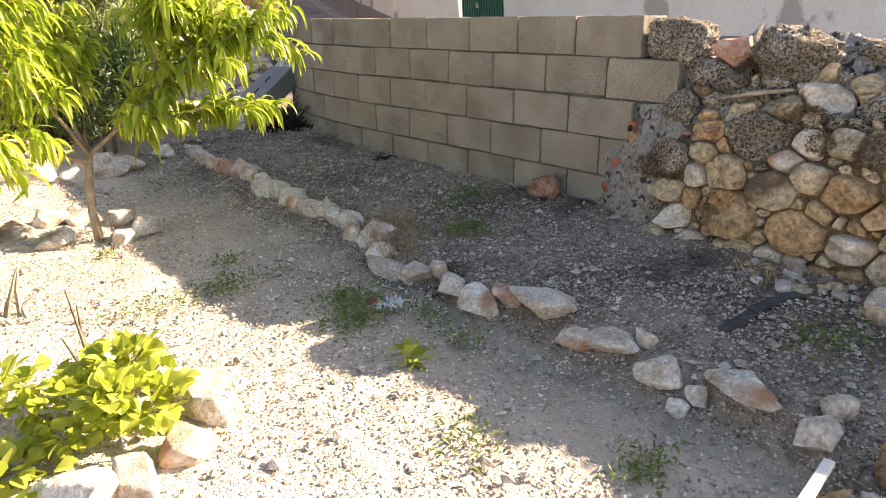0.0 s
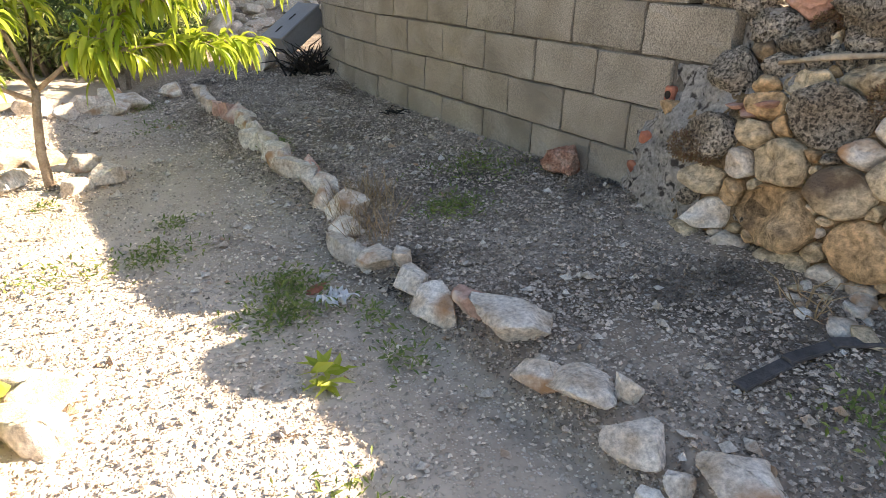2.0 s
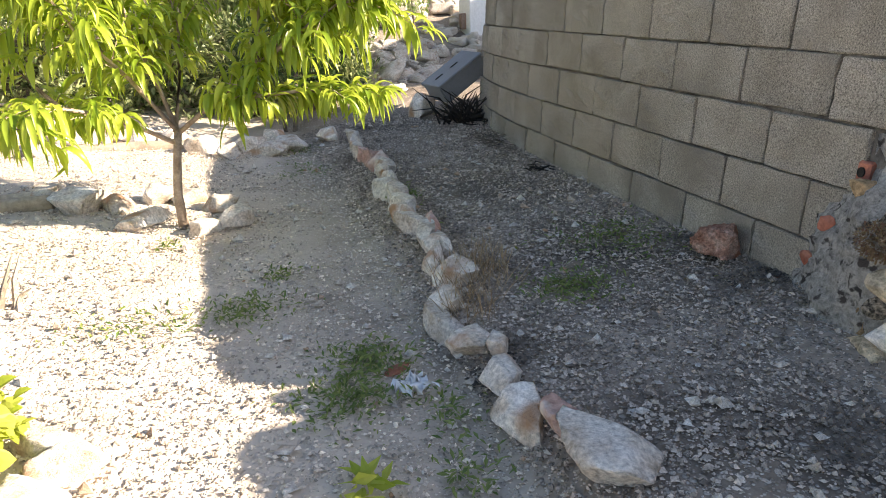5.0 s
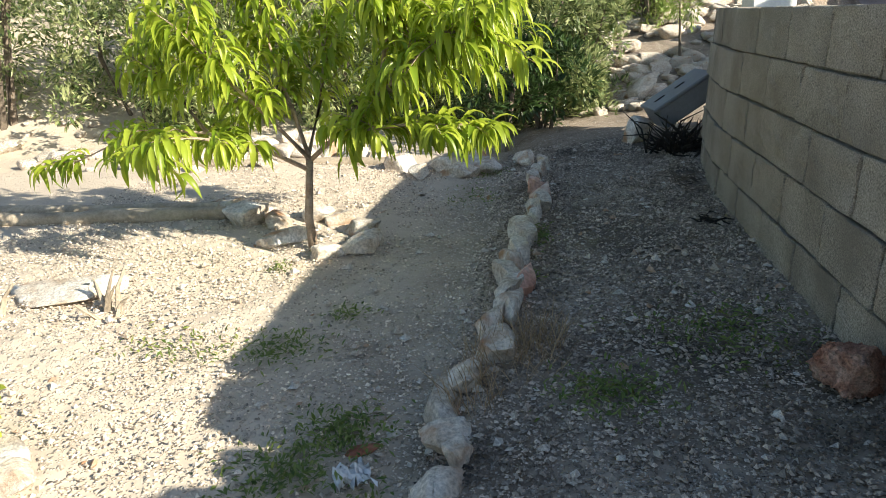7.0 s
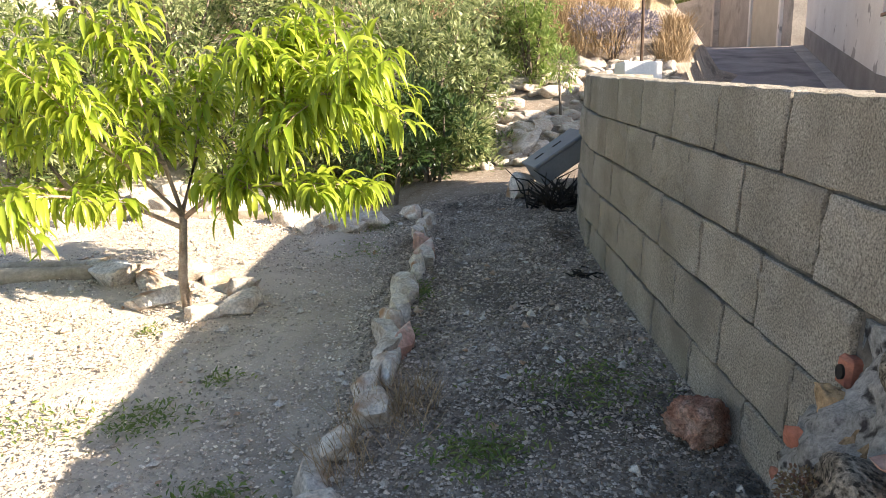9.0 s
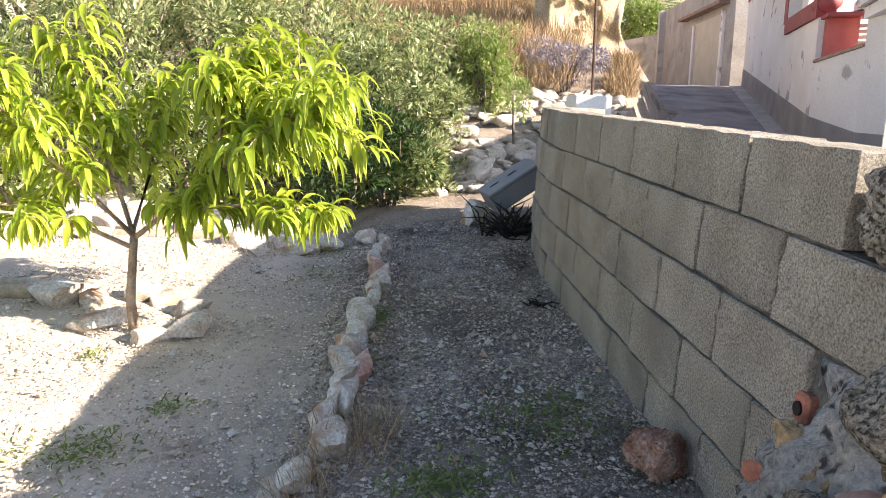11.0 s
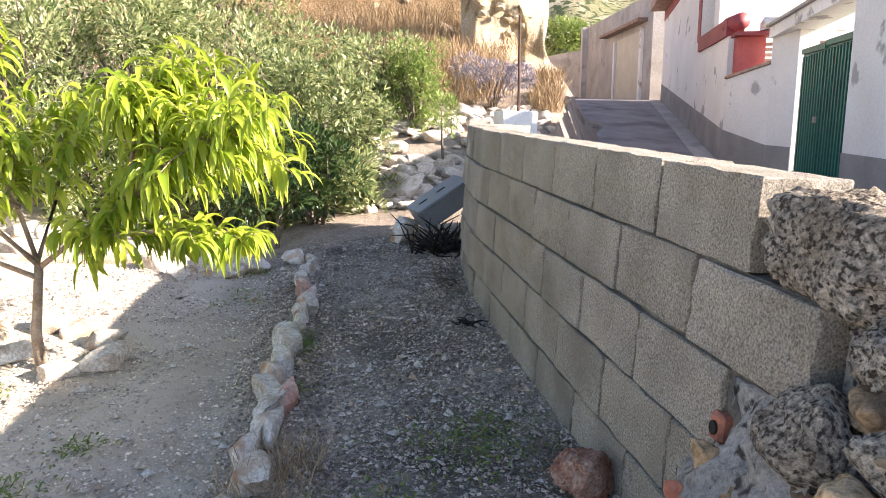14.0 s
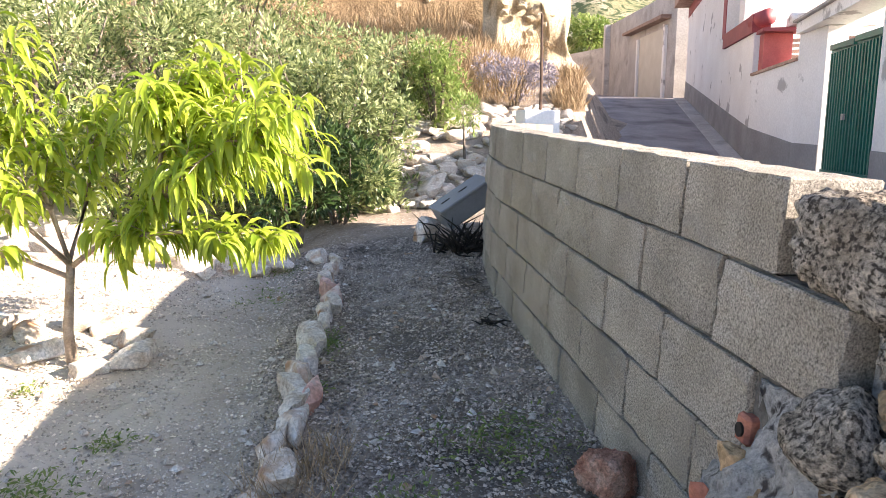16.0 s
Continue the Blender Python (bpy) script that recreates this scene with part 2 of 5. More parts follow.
M_ROAD = mat("concrete_road", [(0.33, 0.30, 0.30), (0.45, 0.415, 0.41)], 1.5, 0.9, 0.4, 40, 0.2, 0.12, stain=((0.17, 0.155, 0.155), 1.1, 0.5, 0.7))
M_DOOR = mat("cream_metal_door", [(0.50, 0.46, 0.38), (0.58, 0.54, 0.46)], 2, 0.5, 0.05, 40, 0.4, 0.05)
M_TILE = mat("clay_roof_tile", [(0.26, 0.165, 0.125), (0.38, 0.27, 0.21)], 5, 0.9, 0.4, 40)
M_RUIN = mat("ruined_plaster", [(0.40, 0.32, 0.21), (0.62, 0.53, 0.39)], 2, 0.95, 0.8, 25, 0.1, 0.15, bump_d=0.08)
M_BANK = mat("dry_earth_bank", [(0.19, 0.13, 0.075), (0.36, 0.265, 0.16)], 2.5, 0.95, 0.8, 20, 0.1, 0.25, bump_d=0.08)
M_HILL = mat("dry_hillside", [(0.12, 0.13, 0.065), (0.22, 0.21, 0.12), (0.42, 0.37, 0.28)], 0.07, 0.95, 0, 1.6, 0.1, 0.25, stain=((0.055, 0.075, 0.035), 0.35, 0.5, 0.56))
M_BOX = mat("grey_plastic", [(0.22, 0.235, 0.255), (0.28, 0.295, 0.315)], 3, 0.45, 0.05, 60, 0.4, 0.05)
M_CHAR = mat("black_brush", [(0.012, 0.011, 0.010), (0.05, 0.042, 0.035)], 20, 0.95, 0, 60, island=True)
M_PAPER = mat("white_tissue", [(0.82, 0.82, 0.82), (0.88, 0.88, 0.88)], 20, 0.9, 0.3, 60, 0.2, 0.03)
M_SLATE = mat("dark_slate_strip", [(0.07, 0.068, 0.07), (0.14, 0.13, 0.13)], 12, 0.8, 0.5, 60)
M_RUST = mat("rusty_iron", [(0.07, 0.045, 0.035), (0.15, 0.095, 0.065)], 18, 0.85, 0.3, 80)
L_PEACH = leafmat("peach_leaf", (0.22, 0.33, 0.025), (0.54, 0.61, 0.08), 0.52, 0.35)
L_VINE = leafmat("vine_leaf", (0.32, 0.40, 0.035), (0.55, 0.58, 0.11), 0.45, 0.5)
L_BUSH = leafmat("grey_green_leaf", (0.065, 0.12, 0.03), (0.54, 0.575, 0.29), 0.4, 0.35)
L_DARK = leafmat("dark_leaf", (0.025, 0.055, 0.012), (0.06, 0.10, 0.03), 0.25, 0.35)
L_WEED = leafmat("weed_leaf", (0.09, 0.15, 0.03), (0.26, 0.30, 0.08), 0.3, 0.5)
L_SEDUM = leafmat("stonecrop", (0.17, 0.08, 0.055), (0.25, 0.19, 0.09), 0.1, 0.6)
L_LAV = leafmat("lavender_bloom", (0.20, 0.185, 0.23), (0.38, 0.35, 0.41), 0.2, 0.7)
L_FRESH = leafmat("fresh_green_leaf", (0.15, 0.25, 0.05), (0.38, 0.44, 0.15), 0.4, 0.45)

# ---- small builders ----
rng = np.random.default_rng(5)


def link(name, me, material, parent=None, label="", smooth=False):
    if material and not me.materials:
        me.materials.append(material)
    if smooth:
        me.polygons.foreach_set("use_smooth", [True] * len(me.polygons))
    ob = new(name, me)
    if parent:
        ob.parent = parent
    if label:
        ob["label"] = label
    return ob


def part(name, bm, material, parent=None, label="", smooth=False):
    me = bpy.data.meshes.new(name)
    bm.to_mesh(me)
    bm.free()
    return link(name, me, material, parent, label, smooth)


def thing(name, m, label, category, group="", kind=""):
    ob = new(name)
    ob.matrix_basis = m
    return tagged(ob, label, category, group, kind)


def box(x0, x1, y0, y1, z0, z1, bevel=0.0, seg=1):
    bm = bmesh.new()
    bmesh.ops.create_cube(bm, size=1, matrix=Matrix.LocRotScale(((x0 + x1) / 2, (y0 + y1) / 2, (z0 + z1) / 2), None, (abs(x1 - x0), abs(y1 - y0), abs(z1 - z0))))
    if bevel:
        bmesh.ops.bevel(bm, geom=bm.edges[:], offset=bevel, segments=seg, affect="EDGES")
    return bm


def join_into(bm, other, m=None):
    me = bpy.data.meshes.new("tmp")
    other.to_mesh(me)
    other.free()
    if m:
        me.transform(m)
    bm.from_mesh(me)
    bpy.data.meshes.remove(me)
    return bm


def prism(pts, z0, z1):
    """A prism on a plan outline."""
    bm = bmesh.new()
    f = bm.faces.new([bm.verts.new((x, y, z0)) for x, y in pts])
    r = bmesh.ops.extrude_face_region(bm, geom=[f])
    bmesh.ops.translate(bm, vec=(0, 0, z1 - z0), verts=[v for v in r["geom"] if isinstance(v, bmesh.types.BMVert)])
    bmesh.ops.recalc_face_normals(bm, faces=bm.faces)
    return bm


def rock_bm(seed, sx, sy, sz, sub=3, rough=0.28, flat=0.35, grit=0.0, boxy=0.0, sharp=False):
    """A broken stone: a ball cut by random planes and roughened."""
    rs = np.random.default_rng(seed)
    bm = bmesh.new()
    bmesh.ops.create_icosphere(bm, subdivisions=sub, radius=1)
    cuts = [(Vector(rs.normal(size=3)).normalized(), rs.uniform(0.42, 0.78) if sharp else rs.uniform(0.5, 0.86)) for _ in range(15 if sharp else 13)]
    if sharp:
        cuts.append((Vector((rs.normal(0, 0.12), rs.normal(0, 0.12), 1)).normalized(), 0.5))
    off = Vector(rs.uniform(-50, 50, 3))
    for v in bm.verts:
        p = v.co.copy()
        if boxy:
            p *= 1 + boxy * (1 / (p.x ** 6 + p.y ** 6 + p.z ** 6) ** (1 / 6) - 1)
        for nrm, d in () if boxy else cuts:
            k = p.dot(nrm) - d
            if k > 0:
                p -= nrm * k * (0.62 + flat)
        p *= (1.3 if sharp else 1.16) + rough * (0.5 if sharp else 1.0) * (0.55 * noise.noise(p * 1.6 + off) + 0.30 * noise.noise(p * 4.0 + off) + 0.16 * noise.noise(p * 9.0 + off))
        if grit:
            p *= 1 + grit * (noise.noise(p * 7 + off) + 0.8 * noise.noise(p * 15 + off))
        v.co = (p.x * sx, p.y * sy, p.z * sz)
    return bm


def rock(name, m, sx, sy, sz, seed, material, label, group="", sub=4, category="stone", rough=0.28, grit=0.03, sharp=True):
    ob = part(name, rock_bm(seed, sx, sy, sz, sub, rough, 0.38, grit, 0.0, sharp), material, None, "", True)
    ob.matrix_basis = m
    return tagged(ob, label, category, group)


def tube(pts, radii, sides=7):
    """A tapering bough through points."""
    bm = bmesh.new()
    rings = []
    pts, radii = [Vector(p) for p in pts], [float(r) for r in radii]
    for i, p in enumerate(pts):
        d = (pts[min(i + 1, len(pts) - 1)] - pts[max(i - 1, 0)]).normalized()
        s = d.orthogonal().normalized()
        u = d.cross(s)
        rings.append([bm.verts.new(p + radii[i] * (math.cos(a) * s + math.sin(a) * u)) for a in (2 * math.pi * k / sides for k in range(sides))])
    for r0, r1 in zip(rings, rings[1:]):
        # match the rings' starts, so that the bough does not twist
        best = min(range(sides), key=lambda o: (r0[0].co - r1[o].co).length)
        for k in range(sides):
            bm.faces.new((r0[k], r0[(k + 1) % sides], r1[(k + 1 + best) % sides], r1[(k + best) % sides]))
    bm.faces.new(rings[0][::-1])
    bm.faces.new(rings[-1])
    return bm


def sheet(name, verts, faces, material, parent=None, label="", smooth=False):
    me = bpy.data.meshes.new(name)
    me.from_pydata(np.asarray(verts).tolist(), [], np.asarray(faces).tolist())
    me.update()
    return link(name, me, material, parent, label, smooth)


def leaf_rows(segs):
    """Outline of a long leaf: half-width and distance at each cross row."""
    return [(math.sin(math.pi * min(0.985, 0.05 + 0.94 * (k / segs) ** 0.8)) ** 0.9, k / segs) for k in range(segs + 1)]


def leaves(base, way, length, width, droop=0.6, fold=0.35, segs=3):
    """Many drooping leaves as arrays of points and faces: base (n,3), way (n,3)."""
    n = len(base)
    way = way / np.linalg.norm(way, axis=1, keepdims=True)
    side = np.cross(way, rng.normal(size=(n, 3)) * 0.35 + (0, 0, 1))
    side /= np.linalg.norm(side, axis=1, keepdims=True) + 1e-9
    up = np.cross(side, way)
    length, width = np.broadcast_to(length, n)[:, None], np.broadcast_to(width, n)[:, None]
    V, mid, d = [], base.copy(), way.copy()
    for k, (w, s) in enumerate(leaf_rows(segs)):
        hw = width * 0.5 * max(w, 0.05)
        lift = np.cross(side, d) * hw * fold
        V += [mid - side * hw + lift, mid, mid + side * hw + lift]
        mid = mid + d * length / segs
        d = d + np.array((0, 0, -1.0)) * droop * 1.6 / segs
        d /= np.linalg.norm(d, axis=1, keepdims=True)
    V = np.stack(V, 1)
    F = []
    for k in range(segs):
        a = 3 * k
        F += [(a, a + 1, a + 4, a + 3), (a + 1, a + 2, a + 5, a + 4)]
    F = np.array(F)
    per = 3 * (segs + 1)
    return V.reshape(-1, 3), (np.arange(n)[:, None, None] * per + F[None]).reshape(-1, 4)


# ---- lie of the land ----
def smooth(a, b, v):
    t = np.clip((v - a) / (b - a), 0, 1)
    return t * t * (3 - 2 * t)


def gz(x, y):
    """Height of the garden in its own sloping frame: the path on the wall's side, the lower bed beyond the row of stones."""
    x, y = np.asarray(x, float), np.asarray(y, float)
    right = 0.0 + 0.06 * (x + 0.6) + 0.03 * np.clip(0.5 - y, 0, 1.5)
    left = -0.092 + 0.11 * np.clip(-1.4 - x, 0, 1.5) + 0.04 * np.clip(-2.9 - x, 0, 20)
    k = smooth(-1.32, -1.08, x)
    return left * (1 - k) + right * k


def road_z(y):
    return np.interp(y, [-40, 0, 6.5, 9.6, 18.8, 30, 60], [-1.2, 0.12, 0.3, 0.62, 2.3, 3.1, 6.0])


def road_edge(y):
    return np.interp(y, [-60, 3.2, 5, 10, 20, 30, 60], [0.25, 0.45, 1.6, 3.5, 7.2, 9.0, 12.0])


def land(x, y):
    """Height of the ground in the world."""
    x, y = np.asarray(x, float), np.asarray(y, float)
    z = gz(np.clip(x, -12, 0.5), y) + 0.061 * np.clip(y, -6, 9) + 0.0227 * np.clip(x, -8, 6)
    q = y - (5.6 + 0.45 * np.clip(x + 1, -12, 0))
    bank = 0.34 * (q * smooth(-0.6, 1.6, q) * (q > -0.6))
    bank = np.minimum(bank, 10 + 0.02 * q)
    edge = road_edge(y)
    # the bank falls away to the lane farther up
    z = z + bank * (1 - smooth(12, 17, y) * (1 - smooth(0.2, 4.0, edge - x)))
    k = np.maximum(smooth(-0.45, 0.1, x - edge), smooth(13, 17, y) * smooth(-2.5, 0.1, x - edge))
    return z * (1 - k) + (road_z(y) - 0.05) * k


def site(x, y, dz=0.0, rx=0, ry=0, rz=0):
    """A pose on the garden's ground, in its sloping frame."""
    return SLOPE @ pose(x, y, float(gz(x, y)) + dz, rx, ry, rz)


def on_land(x, y, dz=0.0, rz=0, rx=0, ry=0):
    return pose(x, y, float(land(x, y)) + dz, rx, ry, rz)


# ---- ground, road, hills ----
def spaced(fine0, fine1, step, far, grow=1.22):
    mid = np.arange(fine0, fine1 + 1e-6, step)
    out, d, a = [], step, fine1
    while a < far:
        d *= grow
        a += d
        out.append(a)
    left, d, a = [], step, fine0
    while a > -far:
        d *= grow
        a -= d
        left.append(a)
    return np.concatenate([left[::-1], mid, out])


def make_ground():
    xs, ys = spaced(-3.8, 0.5, 0.028, 300), spaced(-2.6, 4.6, 0.032, 300)
    X, Y = np.meshgrid(xs, ys)
    Z = land(X, Y)
    rs = np.random.default_rng(2)
    near = (np.abs(X + 1.5) < 4) & (np.abs(Y - 1) < 6)
    Z = Z + np.where(near, rs.normal(0, 0.0035, X.shape), 0)
    bumps = np.array([[noise.noise((x * 2.3, y * 2.3, 0)) * 0.016 + noise.noise((x * 7, y * 7, 4)) * 0.007 for x in xs] for y in ys])
    Z = Z + bumps * np.where(near, 1, 3)
    nx, ny = len(xs), len(ys)
    i = (np.arange(ny - 1)[:, None] * nx + np.arange(nx - 1)[None]).ravel()
    F = np.stack([i, i + 1, i + nx + 1, i + nx], 1)
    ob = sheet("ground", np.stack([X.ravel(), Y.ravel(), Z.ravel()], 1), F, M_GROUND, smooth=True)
    return tagged(ob, "pale stony garden soil strewn with gravel", "ground", kind="structure")


ground = make_ground()

# facade line of the street: from beside the gate up to the far corner
FACE = [(2.2, -3.0), (5.2, 5.55), (5.86, 7.35), (6.15, 9.6), (9.65, 18.8)]


def make_road():
    ys = np.concatenate([np.linspace(-30, 3, 12), np.linspace(4, 34, 61)])
    rows_, F = [], []
    for y in ys:
        x0 = float(road_edge(y)) - 0.1
        x1 = float(np.interp(y, [-3, 5.55, 7.35, 9.6, 18.8, 40], [2.2, 5.2, 5.86, 6.15, 9.65, 13.5])) + 0.5
        for k in range(9):
            x = x0 + (x1 - x0) * k / 8
            rows_.append((x, y, float(road_z(y)) + 0.012 * noise.noise((x, y, 0)) + 0.004))
    for r in range(len(ys) - 1):
        for k in range(8):
            a = r * 9 + k
            F.append((a, a + 1, a + 10, a + 9))
    ob = sheet("road", rows_, F, M_ROAD, smooth=True)
    tagged(ob, "worn grey concrete lane climbing between the houses", "road", kind="structure")


make_road()


def make_mountain():
    rs = np.random.default_rng(8)
    V, F, nu, nv = [], [], 90, 26
    for j in range(nv):
        for i in range(nu):
            a = radians(-75 + 150 * i / (nu - 1))
            r = 130 + 320 * j / (nv - 1)
            x, y = r * math.sin(a), r * math.cos(a)
            ridge = 66 + 8 * noise.noise((math.degrees(a) * 0.05, 1.3, 0)) + 5 * noise.noise((math.degrees(a) * 0.33, 7.1, 0)) - 9 * smooth(19, 26, math.degrees(a))
            z = 6 + ridge * math.sin(min(1, j / (nv * 0.62)) * math.pi / 2) ** 1.3 + 6 * noise.noise((x * 0.03, y * 0.03, 2)) + 2.5 * noise.noise((x * 0.1, y * 0.1, 5))
            V.append((x, y, z))
    for j in range(nv - 1):
        for i in range(nu - 1):
            a = j * nu + i
            F.append((a, a + 1, a + nu + 1, a + nu))
    ob = sheet("backdrop", V, F, M_HILL, smooth=True)
    tagged(ob, "distant dry mountainside with scrub and pale crags", "mountain", kind="structure")


make_mountain()


# ---- block wall ----
def wall_line(s):
    """Front of the block wall in plan, in the garden's frame, by distance from its near end joint; it bends away at the far end."""
    pts = [(0.0, -1.2), (0.0, 0.0), (0.0, 2.015), (0.035, 2.42), (0.085, 2.82), (0.17, 3.21), (0.31, 3.58), (0.50, 3.93), (0.75, 4.24)]
    a = -1.2
    for (x0, y0), (x1, y1) in zip(pts, pts[1:]):
        d = math.hypot(x1 - x0, y1 - y0)
        if s <= a + d or (x1, y1) == pts[-1]:
            k = (s - a) / d
            return Vector((x0 + (x1 - x0) * k, y0 + (y1 - y0) * k, 0)), math.degrees(math.atan2(-(x1 - x0), y1 - y0))
        a += d


def make_block_wall():
    wall = thing("wall_garden", SLOPE @ pose(-0.006, 0, 0.85) @ pose(0, 0, 0, -0.5, 3.75, -0.3) @ pose(0, 0, -0.85), "grey hollow-block garden wall with recessed mortar joints", "wall", kind="structure")
    # mortar core
    core = bmesh.new()
    for i in range(11):
        s0, s1 = -0.38 + 0.4 * i, -0.38 + 0.4 * (i + 1)
        p0, r0 = wall_line(s0)
        p1, r1 = wall_line(s1)
        d = p1 - p0
        seg = box(0.017, 0.184, -0.004, d.length + 0.004, -0.4, 0.972)
        join_into(core, seg, pose(p0.x, p0.y, 0, 0, 0, math.degrees(math.atan2(-d.x, d.y))))
    join_into(core, box(0.016, 0.184, -0.58, -0.38, -0.4, 0.79))
    part("mortar", core, M_MORTAR, wall, "grey mortar core")
    rs = np.random.default_rng(3)
    shapes = []
    for k in range(5):
        bm = box(0, 0.2, -0.1962, 0.1962, -0.0952, 0.0952, 0.004)
        bmesh.ops.subdivide_edges(bm, edges=[e for e in bm.edges if e.calc_length() > 0.15], cuts=5, use_grid_fill=True)
        for v in bm.verts:
            edge = abs(v.co.y) > 0.185 or abs(v.co.z) > 0.085
            chip = max(0.0, noise.noise(v.co * 16 + Vector((9.1 * k, 0, 0))) - 0.12) if edge else 0.0
            v.co -= Vector((v.co.x - 0.1, v.co.y, v.co.z)) * 0.05 * chip
            v.co.x += 0.0018 * rs.normal()
            v.co.y += 0.0012 * rs.normal()
            v.co.z += 0.0012 * rs.normal()
        me = bpy.data.meshes.new("block")
        bm.to_mesh(me)
        bm.free()
        me.materials.append(M_BLOCK)
        shapes.append(me)
    starts = {0: -0.402, 1: -0.614, 2: -0.385, 3: -0.20, 4: -0.40}
    for c in range(5):
        z = 0.889 - 0.1975 * c
        s = starts[c]
        for k in range(-1 if c > 2 else 0, 12):
            mid = s + 0.4 * k + 0.2
            if mid > 4.2:
                break
            p, r = wall_line(mid)
            ob = new("block", shapes[int(rs.integers(5))])
            ob.parent = wall
            ob.matrix_basis = pose(p.x + rs.normal(0, 0.002), p.y, z + rs.normal(0, 0.002), 0, 0, r + rs.normal(0, 0.25))
    # clay pot brick wedged at the end of the third course
    b = box(0.004, 0.10, -0.035, 0.015, 0.52, 0.595, 0.008)
    part("clay_brick", b, M_BRICK, wall, "broken red hollow brick")
    hole = bmesh.new()
    bmesh.ops.create_cone(hole, cap_ends=True, segments=14, radius1=0.014, radius2=0.014, depth=0.01, matrix=pose(0.0035, -0.010, 0.555, 0, 90, 0))
    for v in hole.verts:
        v.co.z = 0.55 + (v.co.z - 0.55) * 1.3
    for o in wall.children:
        if o.name.startswith("clay_brick"):
            o.matrix_basis = pose(-0.014, -0.378, -0.012) @ Matrix.Diagonal((1, 0.9, 0.85, 1))
            h = part("hole", hole, M_CHAR, o, "dark hollow of the brick")


make_block_wall()


# ---- rubble wall at the near end ----
HEAP = np.array([(0, -0.15), (0, 0.42), (0.09, 0.58), (0.22, 0.70), (0.40, 0.84), (0.62, 0.86), (0.80, 0.4)])  # cross-section: set-back, height
HEAP_ARC = np.concatenate([[0], np.cumsum(np.hypot(*np.diff(HEAP, axis=0).T))])


def heap(u, v):
    """A place on the rubble wall's skin: u along it from the block wall, v up its face and over its top."""
    back, z = float(np.interp(v, HEAP_ARC, HEAP[:, 0])), float(np.interp(v, HEAP_ARC, HEAP[:, 1]))
    low = float(np.clip((0.85 - z) * 0.065 * float(smooth(0.5, 0.15, u)), 0, 0.06))
    foot = -low + float(np.interp(u + 0.02 + 0.16 * float(smooth(0.5, 0.2, z)), [-0.06, 0.0, 0.15, 0.3, 0.5, 0.9, 1.3, 2.4], [0.06, 0.0, -0.11, -0.17, -0.215, -0.24, -0.25, -0.27]))
    return Vector((foot + back, -0.40 - u, z))


def heap_axes(u, v):
    p = heap(u, v)
    along_ = (heap(u + 0.06, v) - heap(u - 0.06, v)).normalized()
    up = (heap(u, v + 0.05) - heap(u, v - 0.05)).normalized()
    out = up.cross(along_).normalized()
    if out.x > 0 and out.z < 0.3:
        out = -out
    return p, along_, out.cross(along_) * (1 if out.cross(along_).dot(up) > 0 else -1), out


def skin(name, u0, u1, v0, v1, du, relief, material, parent, label, sink):
    """Part of the wall's mortar skin, lumpy, set back under the stones."""
    us, vs = np.arange(u0, u1 + 1e-6, du), np.arange(v0, v1 + 1e-6, du)
    V, F = [], []
    for u in us:
        for v in vs:
            p, _, _, out = heap_axes(u, v)
            w = relief * (0.6 * noise.noise(p * 9) + 0.35 * noise.noise(p * 26) + 0.22 * noise.noise(p * 60))
            V.append(tuple(p + out * (w - sink)))
    m_ = len(vs)
    for i in range(len(us) - 1):
        for j in range(m_ - 1):
            a = i * m_ + j
            F.append((a, a + m_, a + m_ + 1, a + 1))
    return sheet(name, V, F, material, parent, label, True)


def cut(poly, nx, ny, c):
    """The part of a plane outline with nx x + ny y <= c."""
    out = []
    for (ax, ay), (bx, by) in zip(poly, poly[1:] + poly[:1]):
        da, db = nx * ax + ny * ay - c, nx * bx + ny * by - c
        if da <= 0:
            out.append((ax, ay))
        if da * db < 0:
            k = da / (da - db)
            out.append((ax + (bx - ax) * k, ay + (by - ay) * k))
    return out


